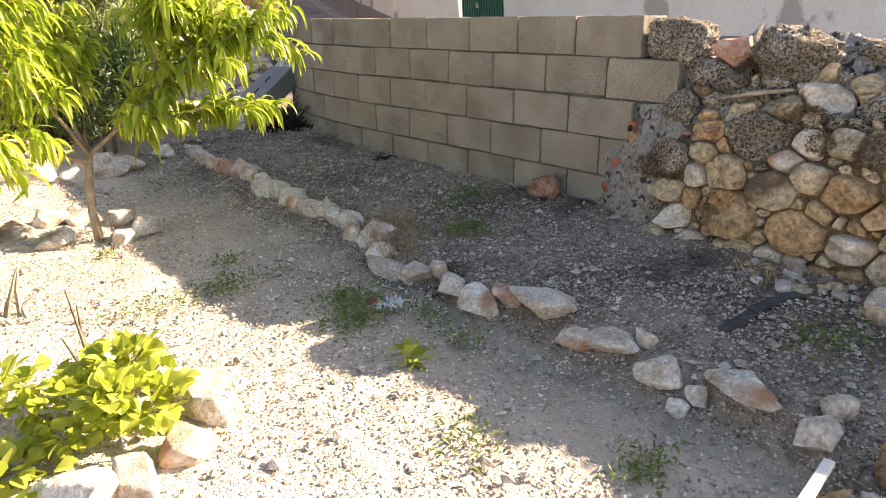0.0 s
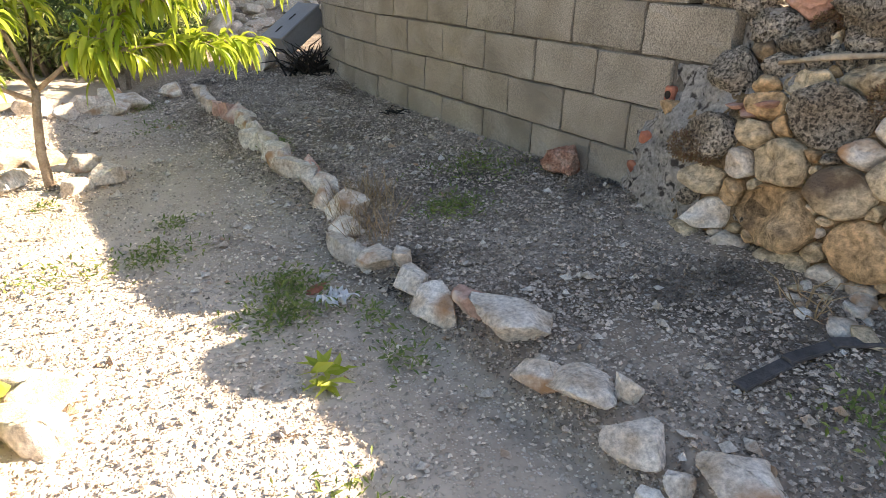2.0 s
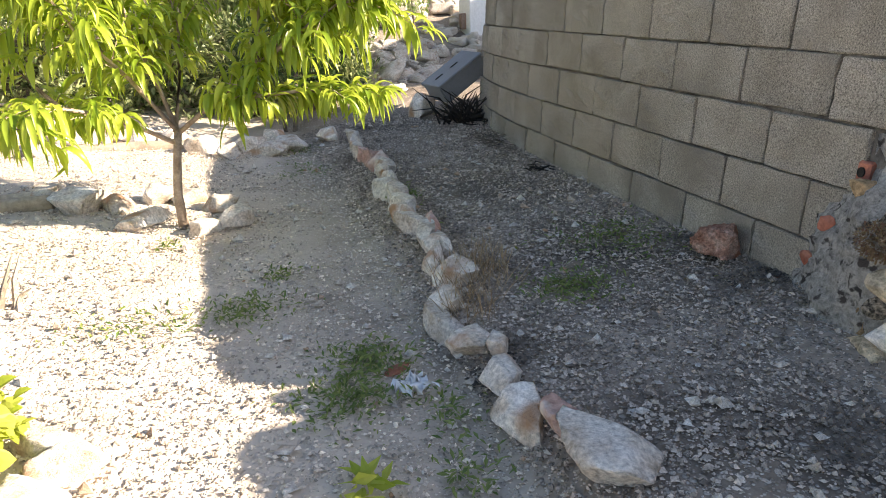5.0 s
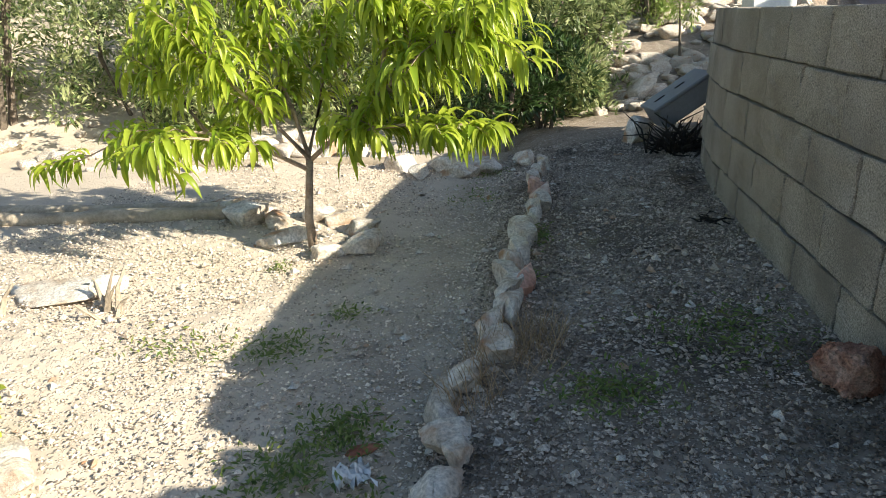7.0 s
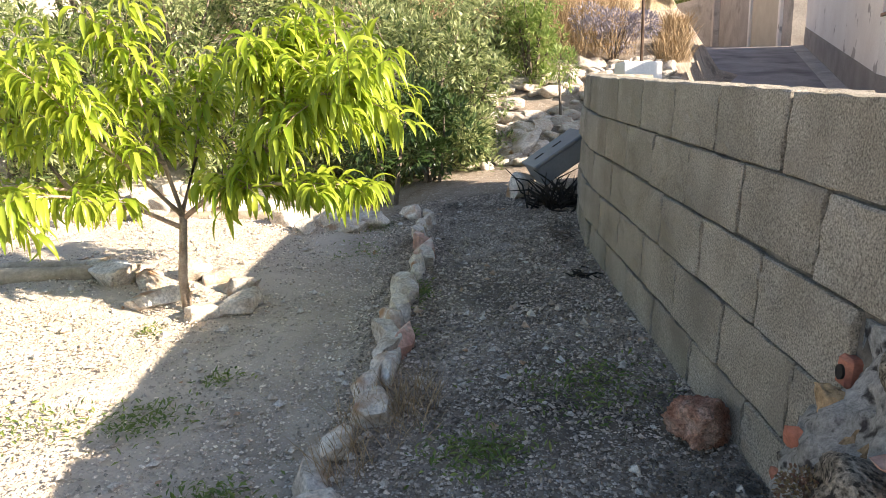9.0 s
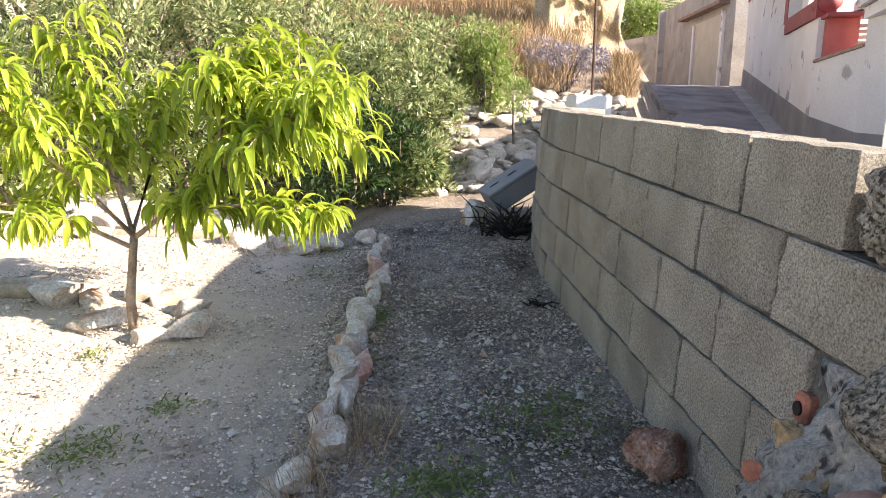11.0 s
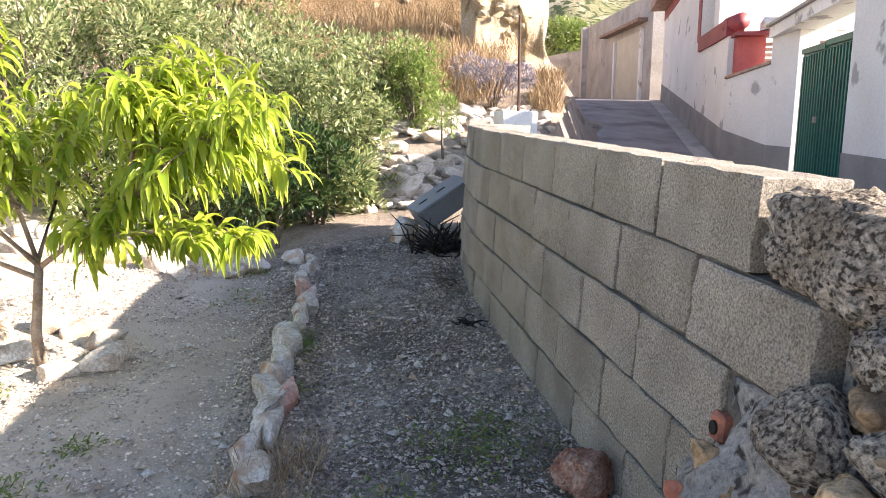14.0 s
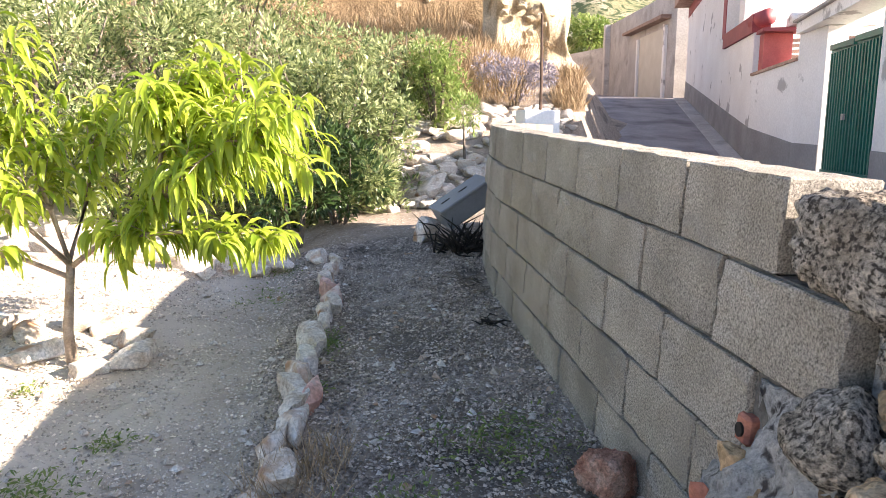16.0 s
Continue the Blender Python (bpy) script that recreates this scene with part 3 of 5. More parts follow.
def bedded_stone(poly, proud, grit, seed):
    """A stone of the wall's face: a rounded outline standing proud, with a broken, uneven front."""
    rs = np.random.default_rng(seed)
    for k in (0.16, 0.24):
        poly = [q for (ax, ay), (bx, by) in zip(poly, poly[1:] + poly[:1]) for q in (((1 - k) * ax + k * bx, (1 - k) * ay + k * by), (k * ax + (1 - k) * bx, k * ay + (1 - k) * by))]
    n, off = len(poly), Vector(rs.uniform(-40, 40, 3))
    tx, ty = rs.normal(0, 0.2, 2)
    V, F = [], []
    rings = ((1.0, -0.06), (1.03, -0.015), (1.0, 0.35 * proud), (0.95, 0.74 * proud), (0.86, 0.93 * proud), (0.68, proud), (0.45, 1.02 * proud), (0.2, 1.03 * proud))
    for k, d in rings:
        for x, y in poly:
            q = Vector((x * k, y * k, d))
            w = noise.noise(q * 14 + off) * 0.016 + noise.noise(q * 34 + off) * 0.008 + grit * (noise.noise(q * 60 + off) + 0.7 * noise.noise(q * 120 + off))
            slant = (tx * x + ty * y) * (k < 1.0)
            V.append((q.x * (1 + 2.2 * w), q.y * (1 + 2.2 * w), d + (w + slant if d > 0 else 0)))
    V.append((0, 0, proud * 1.03))
    for r in range(len(rings) - 1):
        for i in range(n):
            F.append((r * n + i, r * n + (i + 1) % n, (r + 1) * n + (i + 1) % n, (r + 1) * n + i))
    last = (len(rings) - 1) * n
    tri = [(last + i, last + (i + 1) % n, len(V) - 1) for i in range(n)]
    me = bpy.data.meshes.new("stone")
    me.from_pydata(V, [], F + tri)
    me.update()
    me.polygons.foreach_set("use_smooth", [True] * len(me.polygons))
    return me


def make_rubble_wall():
    wall = thing("wall_rubble", SLOPE, "tumbledown rubble wall of ochre and pale stones, lichened on top", "wall", kind="structure")
    skin("mortar", 0.16, 2.4, 0.0, 0.74, 0.03, 0.03, M_FILL, wall, "ochre earth mortar between the stones", 0.012)
    skin("mortar", 0.30, 2.4, 0.72, 1.95, 0.022, 0.07, M_LIME, wall, "weathered grey mortar and lichen over the heap", 0.014)
    skin("mortar", -0.23, 0.34, 0.0, 0.80, 0.014, 0.05, M_LIME, wall, "rough lime mortar slapped over the end of the block wall", 0.004)
    rs = np.random.default_rng(11)
    mats = {"o": M_OCHRE, "t": M_TAN, "s": M_STONE, "l": M_LICHEN, "p": M_PINK}
    flat = 1.25  # the stones lie on their broad side
    lower = [(0.79, 0.50, 0.19, 0.17, "t"), (0.62, 0.36, 0.29, 0.22, "o"), (0.90, 0.35, 0.24, 0.17, "o"), (0.59, 0.53, 0.24, 0.13, "t"), (0.92, 0.57, 0.18, 0.10, "t"),
             (0.38, 0.30, 0.16, 0.10, "s"), (0.47, 0.20, 0.16, 0.11, "s"), (0.66, 0.21, 0.26, 0.10, "t"), (1.10, 0.33, 0.25, 0.09, "s"), (0.81, 0.22, 0.15, 0.08, "s"),
             (1.06, 0.53, 0.23, 0.12, "o"), (0.34, 0.41, 0.17, 0.09, "t"), (0.98, 0.45, 0.14, 0.08, "o"), (0.88, 0.15, 0.18, 0.08, "s")]
    upper = [(0.68, 0.70, 0.30, 0.17, "l"), (0.31, 0.55, 0.18, 0.14, "l"), (0.56, 0.79, 0.18, 0.08, "t"), (0.73, 0.83, 0.20, 0.11, "t"), (0.87, 0.90, 0.21, 0.13, "s"),
             (1.00, 0.72, 0.17, 0.11, "t"), (1.12, 0.70, 0.16, 0.12, "l"), (0.44, 0.95, 0.19, 0.17, "l"), (0.27, 0.79, 0.15, 0.14, "l"), (0.35, 0.89, 0.12, 0.07, "o"), (0.18, 1.0, 0.16, 0.14, "l")]
    seeds = [(u, v * flat, w / 2, h * flat / 2, key) for u, v, w, h, key in lower + upper]
    size = lambda q: 0.5 * (q[2] + q[3])
    for tries, lo, hi in ((900, 0.055, 0.09), (1500, 0.035, 0.055), (1500, 0.018, 0.032)):
        for _ in range(tries):
            if len(seeds) > 285:
                break
            u, v, r = float(rs.uniform(0.22, 1.9)), float(rs.uniform(0.06, 1.0)) * flat, float(rs.uniform(lo, hi))
            if u < 0.42 and (v > 0.46 * flat or u < 0.28):
                continue
            if all(math.hypot((u - q[0]) * 1.0, v - q[1]) > 0.84 * (r + size(q)) for q in seeds):
                high = v / flat > 0.66
                key = str(rs.choice(["l", "t", "s", "o", "p"], p=[0.40, 0.30, 0.18, 0.08, 0.04]) if high else rs.choice(["o", "t", "s", "l"], p=[0.34, 0.42, 0.18, 0.06]))
                seeds.append((u, v, r, r, key))
    for k, q in enumerate(seeds):
        u, v, a, b, key = q
        poly = [(math.cos(t) * a * 1.26, math.sin(t) * b * 1.26) for t in (2 * math.pi * (i + float(rs.uniform(-0.32, 0.32))) / 7 for i in range(7))]
        for o in seeds:
            if o is q:
                continue
            dx, dy = o[0] - u, o[1] - v
            d2 = dx * dx + dy * dy
            if d2 > 0.16:
                continue
            c = (d2 + size(q) ** 2 - size(o) ** 2) / 2 - 0.006 * math.sqrt(d2)
            poly = cut(poly, dx, dy, max(c, 0.15 * d2))
            if len(poly) < 3:
                break
        if len(poly) < 3:
            continue
        poly = [(x, y / flat) for x, y in poly]
        proud = min(0.055, 0.016 + 0.28 * min(a, b)) * float(rs.uniform(0.75, 1.2))
        me = bedded_stone(poly, proud, 0.006 if key == "l" else 0.0016, 3000 + k)
        me.materials.append(mats[key])
        ob = new("stone", me)
        ob.parent = wall
        p, x_, y_, z_ = heap_axes(u, v / flat)
        m_ = Matrix((x_, y_, z_)).transposed().to_4x4()
        ob.matrix_basis = Matrix.Translation(p) @ m_
    # great boulders along the top, bedded at the end of the block wall
    for k, (x, y, z, sx, sy, sz, key, turn) in enumerate([(0.09, -0.555, 0.868, 0.088, 0.122, 0.08, "l", 4), (0.10, -0.82, 0.845, 0.075, 0.085, 0.062, "p", 20), (0.10, -1.07, 0.83, 0.12, 0.145, 0.088, "l", -12),
                                                          (0.075, -0.72, 0.735, 0.068, 0.078, 0.055, "l", 30), (0.03, -0.755, 0.655, 0.07, 0.085, 0.045, "o", 12), (0.27, -1.42, 0.815, 0.13, 0.15, 0.055, "l", 15), (0.24, -0.88, 0.79, 0.08, 0.09, 0.055, "l", 50), (0.30, -1.75, 0.84, 0.12, 0.14, 0.07, "l", 70)]):
        ob = part("stone", rock_bm(120 + k, sx, sy, sz, 5, 0.5 if k else 0.3, 0.38, 0.05 if key == "l" else 0.03, 0.75 if k == 0 else 0.25 if key == "l" else 0.0), mats[key], wall, "", True)
        ob.matrix_basis = pose(x, y, z, 6, 0, turn)
    # mortar that beds the boulders on the cut end of the block wall
    fill = box(-0.025, 0.19, -0.66, -0.40, -0.3, 0.585, 0.01)
    join_into(fill, box(0.035, 0.19, -0.76, -0.425, 0.765, 0.80, 0.012))
    join_into(fill, box(0.04, 0.26, -0.85, -0.60, 0.3, 0.76, 0.02))
    bmesh.ops.subdivide_edges(fill, edges=[e for e in fill.edges if e.calc_length() > 0.1], cuts=7, use_grid_fill=True)
    for v in fill.verts:
        v.co += Vector((1, 1, 0.5)) * (0.018 * noise.noise(v.co * 16) + 0.012 * noise.noise(v.co * 45))
    part("mortar", fill, M_LIME, wall, "lime mortar bedding the boulders", True)
    # a weathered stick and red tile shards lying in the joints
    a, b = heap(0.44, 0.86), heap(0.74, 0.93)
    part("stick", tube([a + Vector((-0.05, 0, 0)), a.lerp(b, 0.5) + Vector((-0.05, 0, 0.012)), b + Vector((-0.04, 0, 0.01))], [0.007, 0.011, 0.008], 7), M_LOG, wall, "grey weathered stick", True)
    for k, (u, v, tilt, turn) in enumerate([(0.36, 0.665, 12, 10), (0.42, 0.655, -8, 50), (0.47, 0.69, 20, 80), (-0.10, 0.31, 70, 20), (-0.05, 0.45, 76, 70)]):
        p, x_, y_, out = heap_axes(u, v)
        g = 1.0 if k < 3 else 0.6
        bm = rock_bm(890 + k, 0.055 * g, 0.042 * g, 0.014, 2, 0.12, 0.38)
        ob = part("tile_shard", bm, M_TERRA if k < 3 else M_BRICK, wall, "broken red clay tile")
        ob.matrix_basis = Matrix.Translation(p + out * (0.012 if k < 3 else -0.004)) @ pose(0, 0, 0, tilt * 0.3, tilt, turn)
    ob = part("stone", rock_bm(899, 0.03, 0.045, 0.045, 4, 0.3, 0.3, 0.06), M_OCHRE, wall, "orange stone in the mortar", True)
    ob.matrix_basis = Matrix.Translation(heap(0.045, 0.58) + Vector((0.0, 0, 0)))


make_rubble_wall()


def make_chips():
    rs = np.random.default_rng(55)
    for k in range(46):
        u = float(rs.uniform(0.75, 1.75))
        foot = heap(u, 0.15)
        x, y = foot.x - float(rs.uniform(0.03, 0.24)), foot.y
        s = float(rs.uniform(0.018, 0.05))
        m_, lab = [(M_STONE, "pale broken stone fallen at the foot of the rubble wall"), (M_TAN, "tan broken stone fallen at the foot of the rubble wall"), (M_BRICK, "red tile shard fallen at the foot of the rubble wall")][int(rs.choice(3, p=[0.55, 0.33, 0.12]))]
        rock("fallen_stone", site(x, y, s * 0.3, 0, 0, float(rs.uniform(0, 360))), s * 1.2, s, s * 0.6, 1000 + k, m_, lab, "stones fallen from the rubble wall", 2)


make_chips()


# ---- row of stones along the path ----
def make_row():
    lab = "pale rough limestone laid in the edging row of the garden path"
    data = [(-1.12, 0.52, .13, .14), (-1.06, 0.80, .12, .14), (-1.08, 1.14, .13, .13), (-1.04, 1.45, .13, .14), (-1.0, 1.76, .12, .14), (-0.97, 2.04, .12, .14), (-0.98, 2.32, .13, .14), (-1.0, 2.6, .11, .14), (-0.97, 2.9, .10, .14), (-1.16, 0.2, .13, .15), (-0.95, 3.05, .09, .16), (-1.0, 2.75, .10, .10), (-1.01, 2.45, .13, .10), (-0.96, 2.19, .17, .11), (-0.99, 1.9, .12, .09), (-1.03, 1.6, .17, .19), (-1.05, 1.29, .12, .17),
            (-1.09, 1.0, .15, .14), (-1.02, .90, .10, .12), (-1.06, .66, .12, .17), (-1.09, .38, .2, .17), (-1.22, .07, .13, .19), (-1.19, -.1, .12, .13),
            (-1.14, -.19, .09, .07), (-1.18, -.32, .15, .14), (-1.2, -.52, .15, .18), (-1.14, -.62, .08, .10), (-1.11, -.79, .26, .21), (-1.19, -.98, .14, .12),
            (-1.15, -1.12, .18, .14), (-1.17, -1.32, .17, .11), (-1.13, -1.54, .21, .16), (-1.10, -1.20, .06, .05), (-1.2, -1.45, .07, .06), (-1.26, -1.42, .05, .05)]
    for k, (x, y, w, l) in enumerate(data):
        h = 0.08 if y > 0.2 else 0.05 if y > -0.9 else 0.036
        m_ = M_PINK if k in (6, 12, 13, 18, 26) else M_STONE
        rock("edging_stone", site(x, y, 0.028, 0, 0, (k * 47) % 40 - 20), w * (0.43 if y > 0 else 0.5), l * 0.7, h * (1.25 if y > 0.2 else 1.08), 40 + k, m_,
             "pinkish stone in the edging row of the path" if m_ is M_PINK else lab, "stones edging the path", 4)
    for k, (x, y, w, l, h, m_) in enumerate([(-1.17, -1.78, .19, .1, .06, M_STONE), (-1.05, -1.8, .12, .1, .05, M_STONE), (-1.17, -2.0, .2, .16, .07, M_OCHRE), (-1.43, -1.92, .2, .18, .10, M_OCHRE),
                                             (-1.32, -2.03, .19, .2, .09, M_STONE), (-0.98, -2.1, .12, .15, .06, M_STONE), (-1.25, -2.2, .2, .16, .07, M_STONE), (-1.55, -2.2, .18, .16, .07, M_OCHRE)]):
        rock("garden_stone", site(x, y, h * 0.42, 0, 0, k * 37), w * 0.5, l * 0.5, h, 80 + k, m_,
             "rust-coloured rough stone lying on the path" if m_ is M_OCHRE else "pale rough stone lying on the path", "loose stones by the path")


make_row()


def make_rings():
    for k, (x, y, w, l, h) in enumerate([(-2.58, 1.81, .22, .2, .10), (-2.80, 2.0, .15, .12, .06), (-2.43, 1.80, .13, .12, .08), (-2.30, 1.52, .29, .14, .055), (-2.0, 1.40, .15, .12, .055),
                                         (-1.85, 1.52, .18, .14, .075), (-1.92, 1.75, .16, .14, .07), (-2.07, 1.90, .14, .12, .06), (-2.25, 1.92, .14, .14, .08)]):
        rock("border_stone", site(x, y, h * 0.4, 0, 0, 20 * k), w * 0.66, l * 0.66, h * 1.12, 140 + k, M_STONE, "pale rough stone set round the foot of the peach tree", "stones round the peach tree")
    for k, (x, y, w, l, h) in enumerate([(-2.27, -0.38, .14, .10, .06), (-2.33, -0.54, .13, .19, .09), (-2.47, -0.69, .13, .12, .065), (-2.60, -0.74, .12, .11, .07), (-2.74, -0.72, .17, .12, .07), (-2.36, -0.30, .15, .07, .05)]):
        rock("border_stone", site(x, y, h * 0.45, 0, 0, 30 * k), w * 0.6, l * 0.6, h, 160 + k, M_STONE, "sunlit pale stone bordering the vine bed", "stones round the vine bed")
    for k, (x, y, w, l, h) in enumerate([(-1.55, 3.15, .25, .2, .09), (-1.4, 3.35, .2, .2, .09), (-1.7, 3.3, .2, .2, .1), (-1.85, 3.1, .18, .16, .08), (-1.5, 3.6, .2, .2, .1), (-1.1, 3.32, .17, .15, .08), (-2.0, 3.3, .2, .2, .1), (-2.2, 3.5, .22, .18, .1), (-2.45, 3.55, .25, .2, .1), (-2.7, 3.6, .22, .2, .1), (-3.0, 3.5, .2, .18, .1), (-2.9, 3.9, .2, .2, .12)]):
        rock("border_stone", site(x, y, h * 0.45, 0, 0, 30 * k), w * 0.6, l * 0.6, h, 180 + k, M_STONE, "pale stone heaped round a young tree's bed", "stones round the back bed")


make_rings()
rock("red_rock", site(-0.12, 0.06, 0.05, 0, 0, 30), 0.085, 0.095, 0.072, 300, M_RED, "reddish rough rock lying against the foot of the block wall", rough=0.35, sub=5, grit=0.09, sharp=False)
rock("boulder", site(-0.44, -1.76, 0.05, 0, -18, 20), 0.14, 0.12, 0.07, 301, M_STONE, "large pale slab of stone leaning by the rubble wall")


# ---- gravel and small stones: stuff ----
def make_gravel(name, n, x0, x1, y0, y1, lo, hi, material, label, seed, power=2.2):
    rs = np.random.default_rng(seed)
    x, y = rs.uniform(x0, x1, n), rs.uniform(y0, y1, n)
    s = lo + (hi - lo) * rs.random(n) ** power
    oct_ = np.array([(1, 0, 0), (0, 1, 0), (-1, 0, 0), (0, -1, 0), (0.2, 0.1, 0.7), (0, 0, -0.6)], float)
    F = np.array([(0, 1, 4), (1, 2, 4), (2, 3, 4), (3, 0, 4), (1, 0, 5), (2, 1, 5), (3, 2, 5), (0, 3, 5)])
    a = rs.uniform(0, 6.28, n)
    P = oct_[None] * (1 + rs.normal(0, 0.22, (n, 6, 1))) * s[:, None, None] * rs.uniform(0.6, 1.3, (n, 1, 3))
    c, si = np.cos(a)[:, None], np.sin(a)[:, None]
    z = np.array(land(x, y))
    V = np.stack([P[..., 0] * c - P[..., 1] * si + x[:, None], P[..., 0] * si + P[..., 1] * c + y[:, None], P[..., 2] + z[:, None] + 0.25 * s[:, None] + 0.004], -1)
    ob = sheet(name, V.reshape(-1, 3), (np.arange(n)[:, None, None] * 6 + F[None]).reshape(-1, 3), material)
    tagged(ob, label, "gravel", kind="stuff")


make_gravel("gravel", 70000, -1.25, 0.05, -2.4, 3.8, 0.0026, 0.0105, M_GRAVEL, "loose angular grey-beige gravel on the path", 21)
make_gravel("gravel", 60000, -3.8, -1.2, -2.4, 3.4, 0.0022, 0.0092, M_GRIT, "fine pale gravel on the garden bed", 22)
make_gravel("pebbles", 1500, -3.0, 0.0, -2.4, 3.6, 0.008, 0.026, M_STONE, "scattered pale pebbles on the soil", 23)


# ---- peach tree ----
def make_peach():
    bx, by = -2.10, 1.47
    tree = thing("peach_tree", site(bx, by, 0), "young peach tree with long drooping bright green leaves", "tree")
    z0 = float(gz(bx, by))

    def P(x, z, y=0.0):
        return Vector((x - bx, y, z - z0))

    trunk = [P(-2.10, -0.05), P(-2.10, 0.15, .0), P(-2.075, 0.32, 0.01), P(-2.05, 0.45, 0.0)]
    part("trunk", tube(trunk, [0.026, 0.022, 0.019, 0.018], 9), M_BARK, tree, "smooth greyish brown trunk", True)
    boughs = [
        [P(-2.05, 0.44), P(-1.86, 0.58, -0.03), P(-1.66, 0.72, -0.05), P(-1.44, 0.92, -0.06), P(-1.25, 1.14, -0.04)],
        [P(-2.05, 0.45), P(-2.10, 0.66, 0.02), P(-2.16, 0.85, 0.05), P(-2.2, 1.08, 0.06), P(-2.2, 1.32, 0.05)],
        [P(-2.07, 0.40), P(-2.22, 0.50, -0.05), P(-2.5, 0.62, -0.1), P(-2.8, 0.66, -0.12), P(-3.2, 0.52, -0.15)],
        [P(-1.86, 0.58, -0.03), P(-1.7, 0.6, -0.15), P(-1.45, 0.62, -0.22), P(-1.2, 0.6, -0.26)],
        [P(-1.66, 0.72, -0.05), P(-1.4, 0.85, 0.1), P(-1.22, 0.98, 0.16), P(-1.1, 1.08, 0.2)],
        [P(-2.10, 0.70, 0.02), P(-2.3, 0.82, 0.0), P(-2.5, 1.0, 0.0), P(-2.54, 1.2, -0.02)],
        [P(-2.06, 0.45), P(-2.0, 0.72, 0.15), P(-1.98, 0.92, 0.22), P(-2.0, 1.05, 0.25)],
        [P(-2.22, 0.50, -0.05), P(-2.35, 0.6, -0.25), P(-2.5, 0.66, -0.4), P(-2.6, 0.6, -0.5)],
        [P(-2.5, 0.62, -0.1), P(-2.7, 0.85, 0.0), P(-2.85, 1.0, 0.05)],
        [P(-1.45, 0.95, -0.06), P(-1.53, 1.02, -0.1), P(-1.56, 1.1, -0.12)],
        [P(-1.66, 0.72, -0.05), P(-1.5, 0.85, -0.2), P(-1.3, 0.98, -0.28), P(-1.15, 1.0, -0.3)],
        [P(-1.66, 0.72, -0.05), P(-1.62, 0.95, 0.02), P(-1.54, 1.08, 0.04), P(-1.44, 1.2, 0.04)],
        [P(-2.05, 0.45), P(-2.2, 0.72, -0.14), P(-2.35, 0.92, -0.22), P(-2.42, 1.08, -0.26)],
    ]
    for b in boughs:
        part("branch", tube(b, np.linspace(0.013, 0.003, len(b)), 6), M_BARK, tree, "", True)
    # leafy shoots along the outer boughs, the leaves hanging from them
    rs = np.random.default_rng(4)
    base, way = [], []
    for bi, b in enumerate(boughs):
        n = len(b) - 1
        shoots = [26, 18, 16, 18, 20, 14, 12, 8, 11, 12, 21, 16, 13][bi]
        for k in range(shoots):
            t = (0.25 + 0.75 * (k + float(rs.uniform(0, 0.9))) / shoots) * n
            i = min(int(t), n - 1)
            p = b[i].lerp(b[i + 1], t - i)
            d = (b[i + 1] - b[i]).normalized()
            side = Vector((rs.normal(), rs.normal(), 0)).normalized()
            lift = 0.12 if bi in (2, 3, 7) else -0.75 if bi in (0, 4, 10, 5) and k % 3 == 0 else 0.9
            grow = (side * 0.75 + d * 0.5 + Vector((0, 0, lift * float(rs.uniform(0.3, 1.0))))).normalized()
            L = float(rs.uniform(0.15, 0.31)) * (1 if bi not in (3, 7) else 0.75)
            part("shoot", tube([p, p + grow * L * 0.5, p + grow * L + Vector((0, 0, -0.03))], [0.003, 0.0022, 0.001], 4), M_BARK, tree)
            for q in range(15):
                s = (q + 0.6) / 15
                f_ = p + grow * L * s + Vector((0, 0, -0.03 * s * s))
                out = Vector(rs.normal(size=3))
                out = (out - grow * out.dot(grow)).normalized()
                base.append(f_)
                way.append(out * 0.7 + grow * 0.5 + Vector((0, 0, -0.1)))
    base, way = np.array([tuple(v) for v in base]), np.array([tuple(v) for v in way])
    n = len(base)
    order = rs.permutation(n)
    # single leaves as pieces: six shapes of leaf shared
    shapes = []
    for k in range(8):
        V, F = leaves(np.zeros((1, 3)), np.array([[1.0, 0, 0.1]]), 0.12 + 0.006 * k, 0.024 + 0.001 * k, 1.0 + 0.25 * k, 0.5, 5)
        me = bpy.data.meshes.new("leaf")
        me.from_pydata(V.tolist(), [], F.tolist())
        me.materials.append(L_PEACH)
        me.polygons.foreach_set("use_smooth", [True] * len(me.polygons))
        shapes.append(me)
    for i in order[:290]:
        ob = new("leaf", shapes[int(rs.integers(8))])
        ob.parent = tree
        a = math.atan2(way[i][1], way[i][0])
        ob.matrix_basis = Matrix.Translation(base[i]) @ pose(0, 0, 0, float(rs.normal(0, 20)), float(np.clip(20 - 40 * way[i][2] / np.linalg.norm(way[i]), -20, 60)), math.degrees(a))
    rest = order[290:]
    V, F = leaves(base[rest], way[rest], rs.uniform(0.11, 0.175, len(rest)), rs.uniform(0.022, 0.032, len(rest)), rs.uniform(0.9, 2.8, len(rest))[:, None], 0.5, 5)
    tagged(sheet("foliage", V, F, L_PEACH, tree, "", True), kind="stuff")


make_peach()


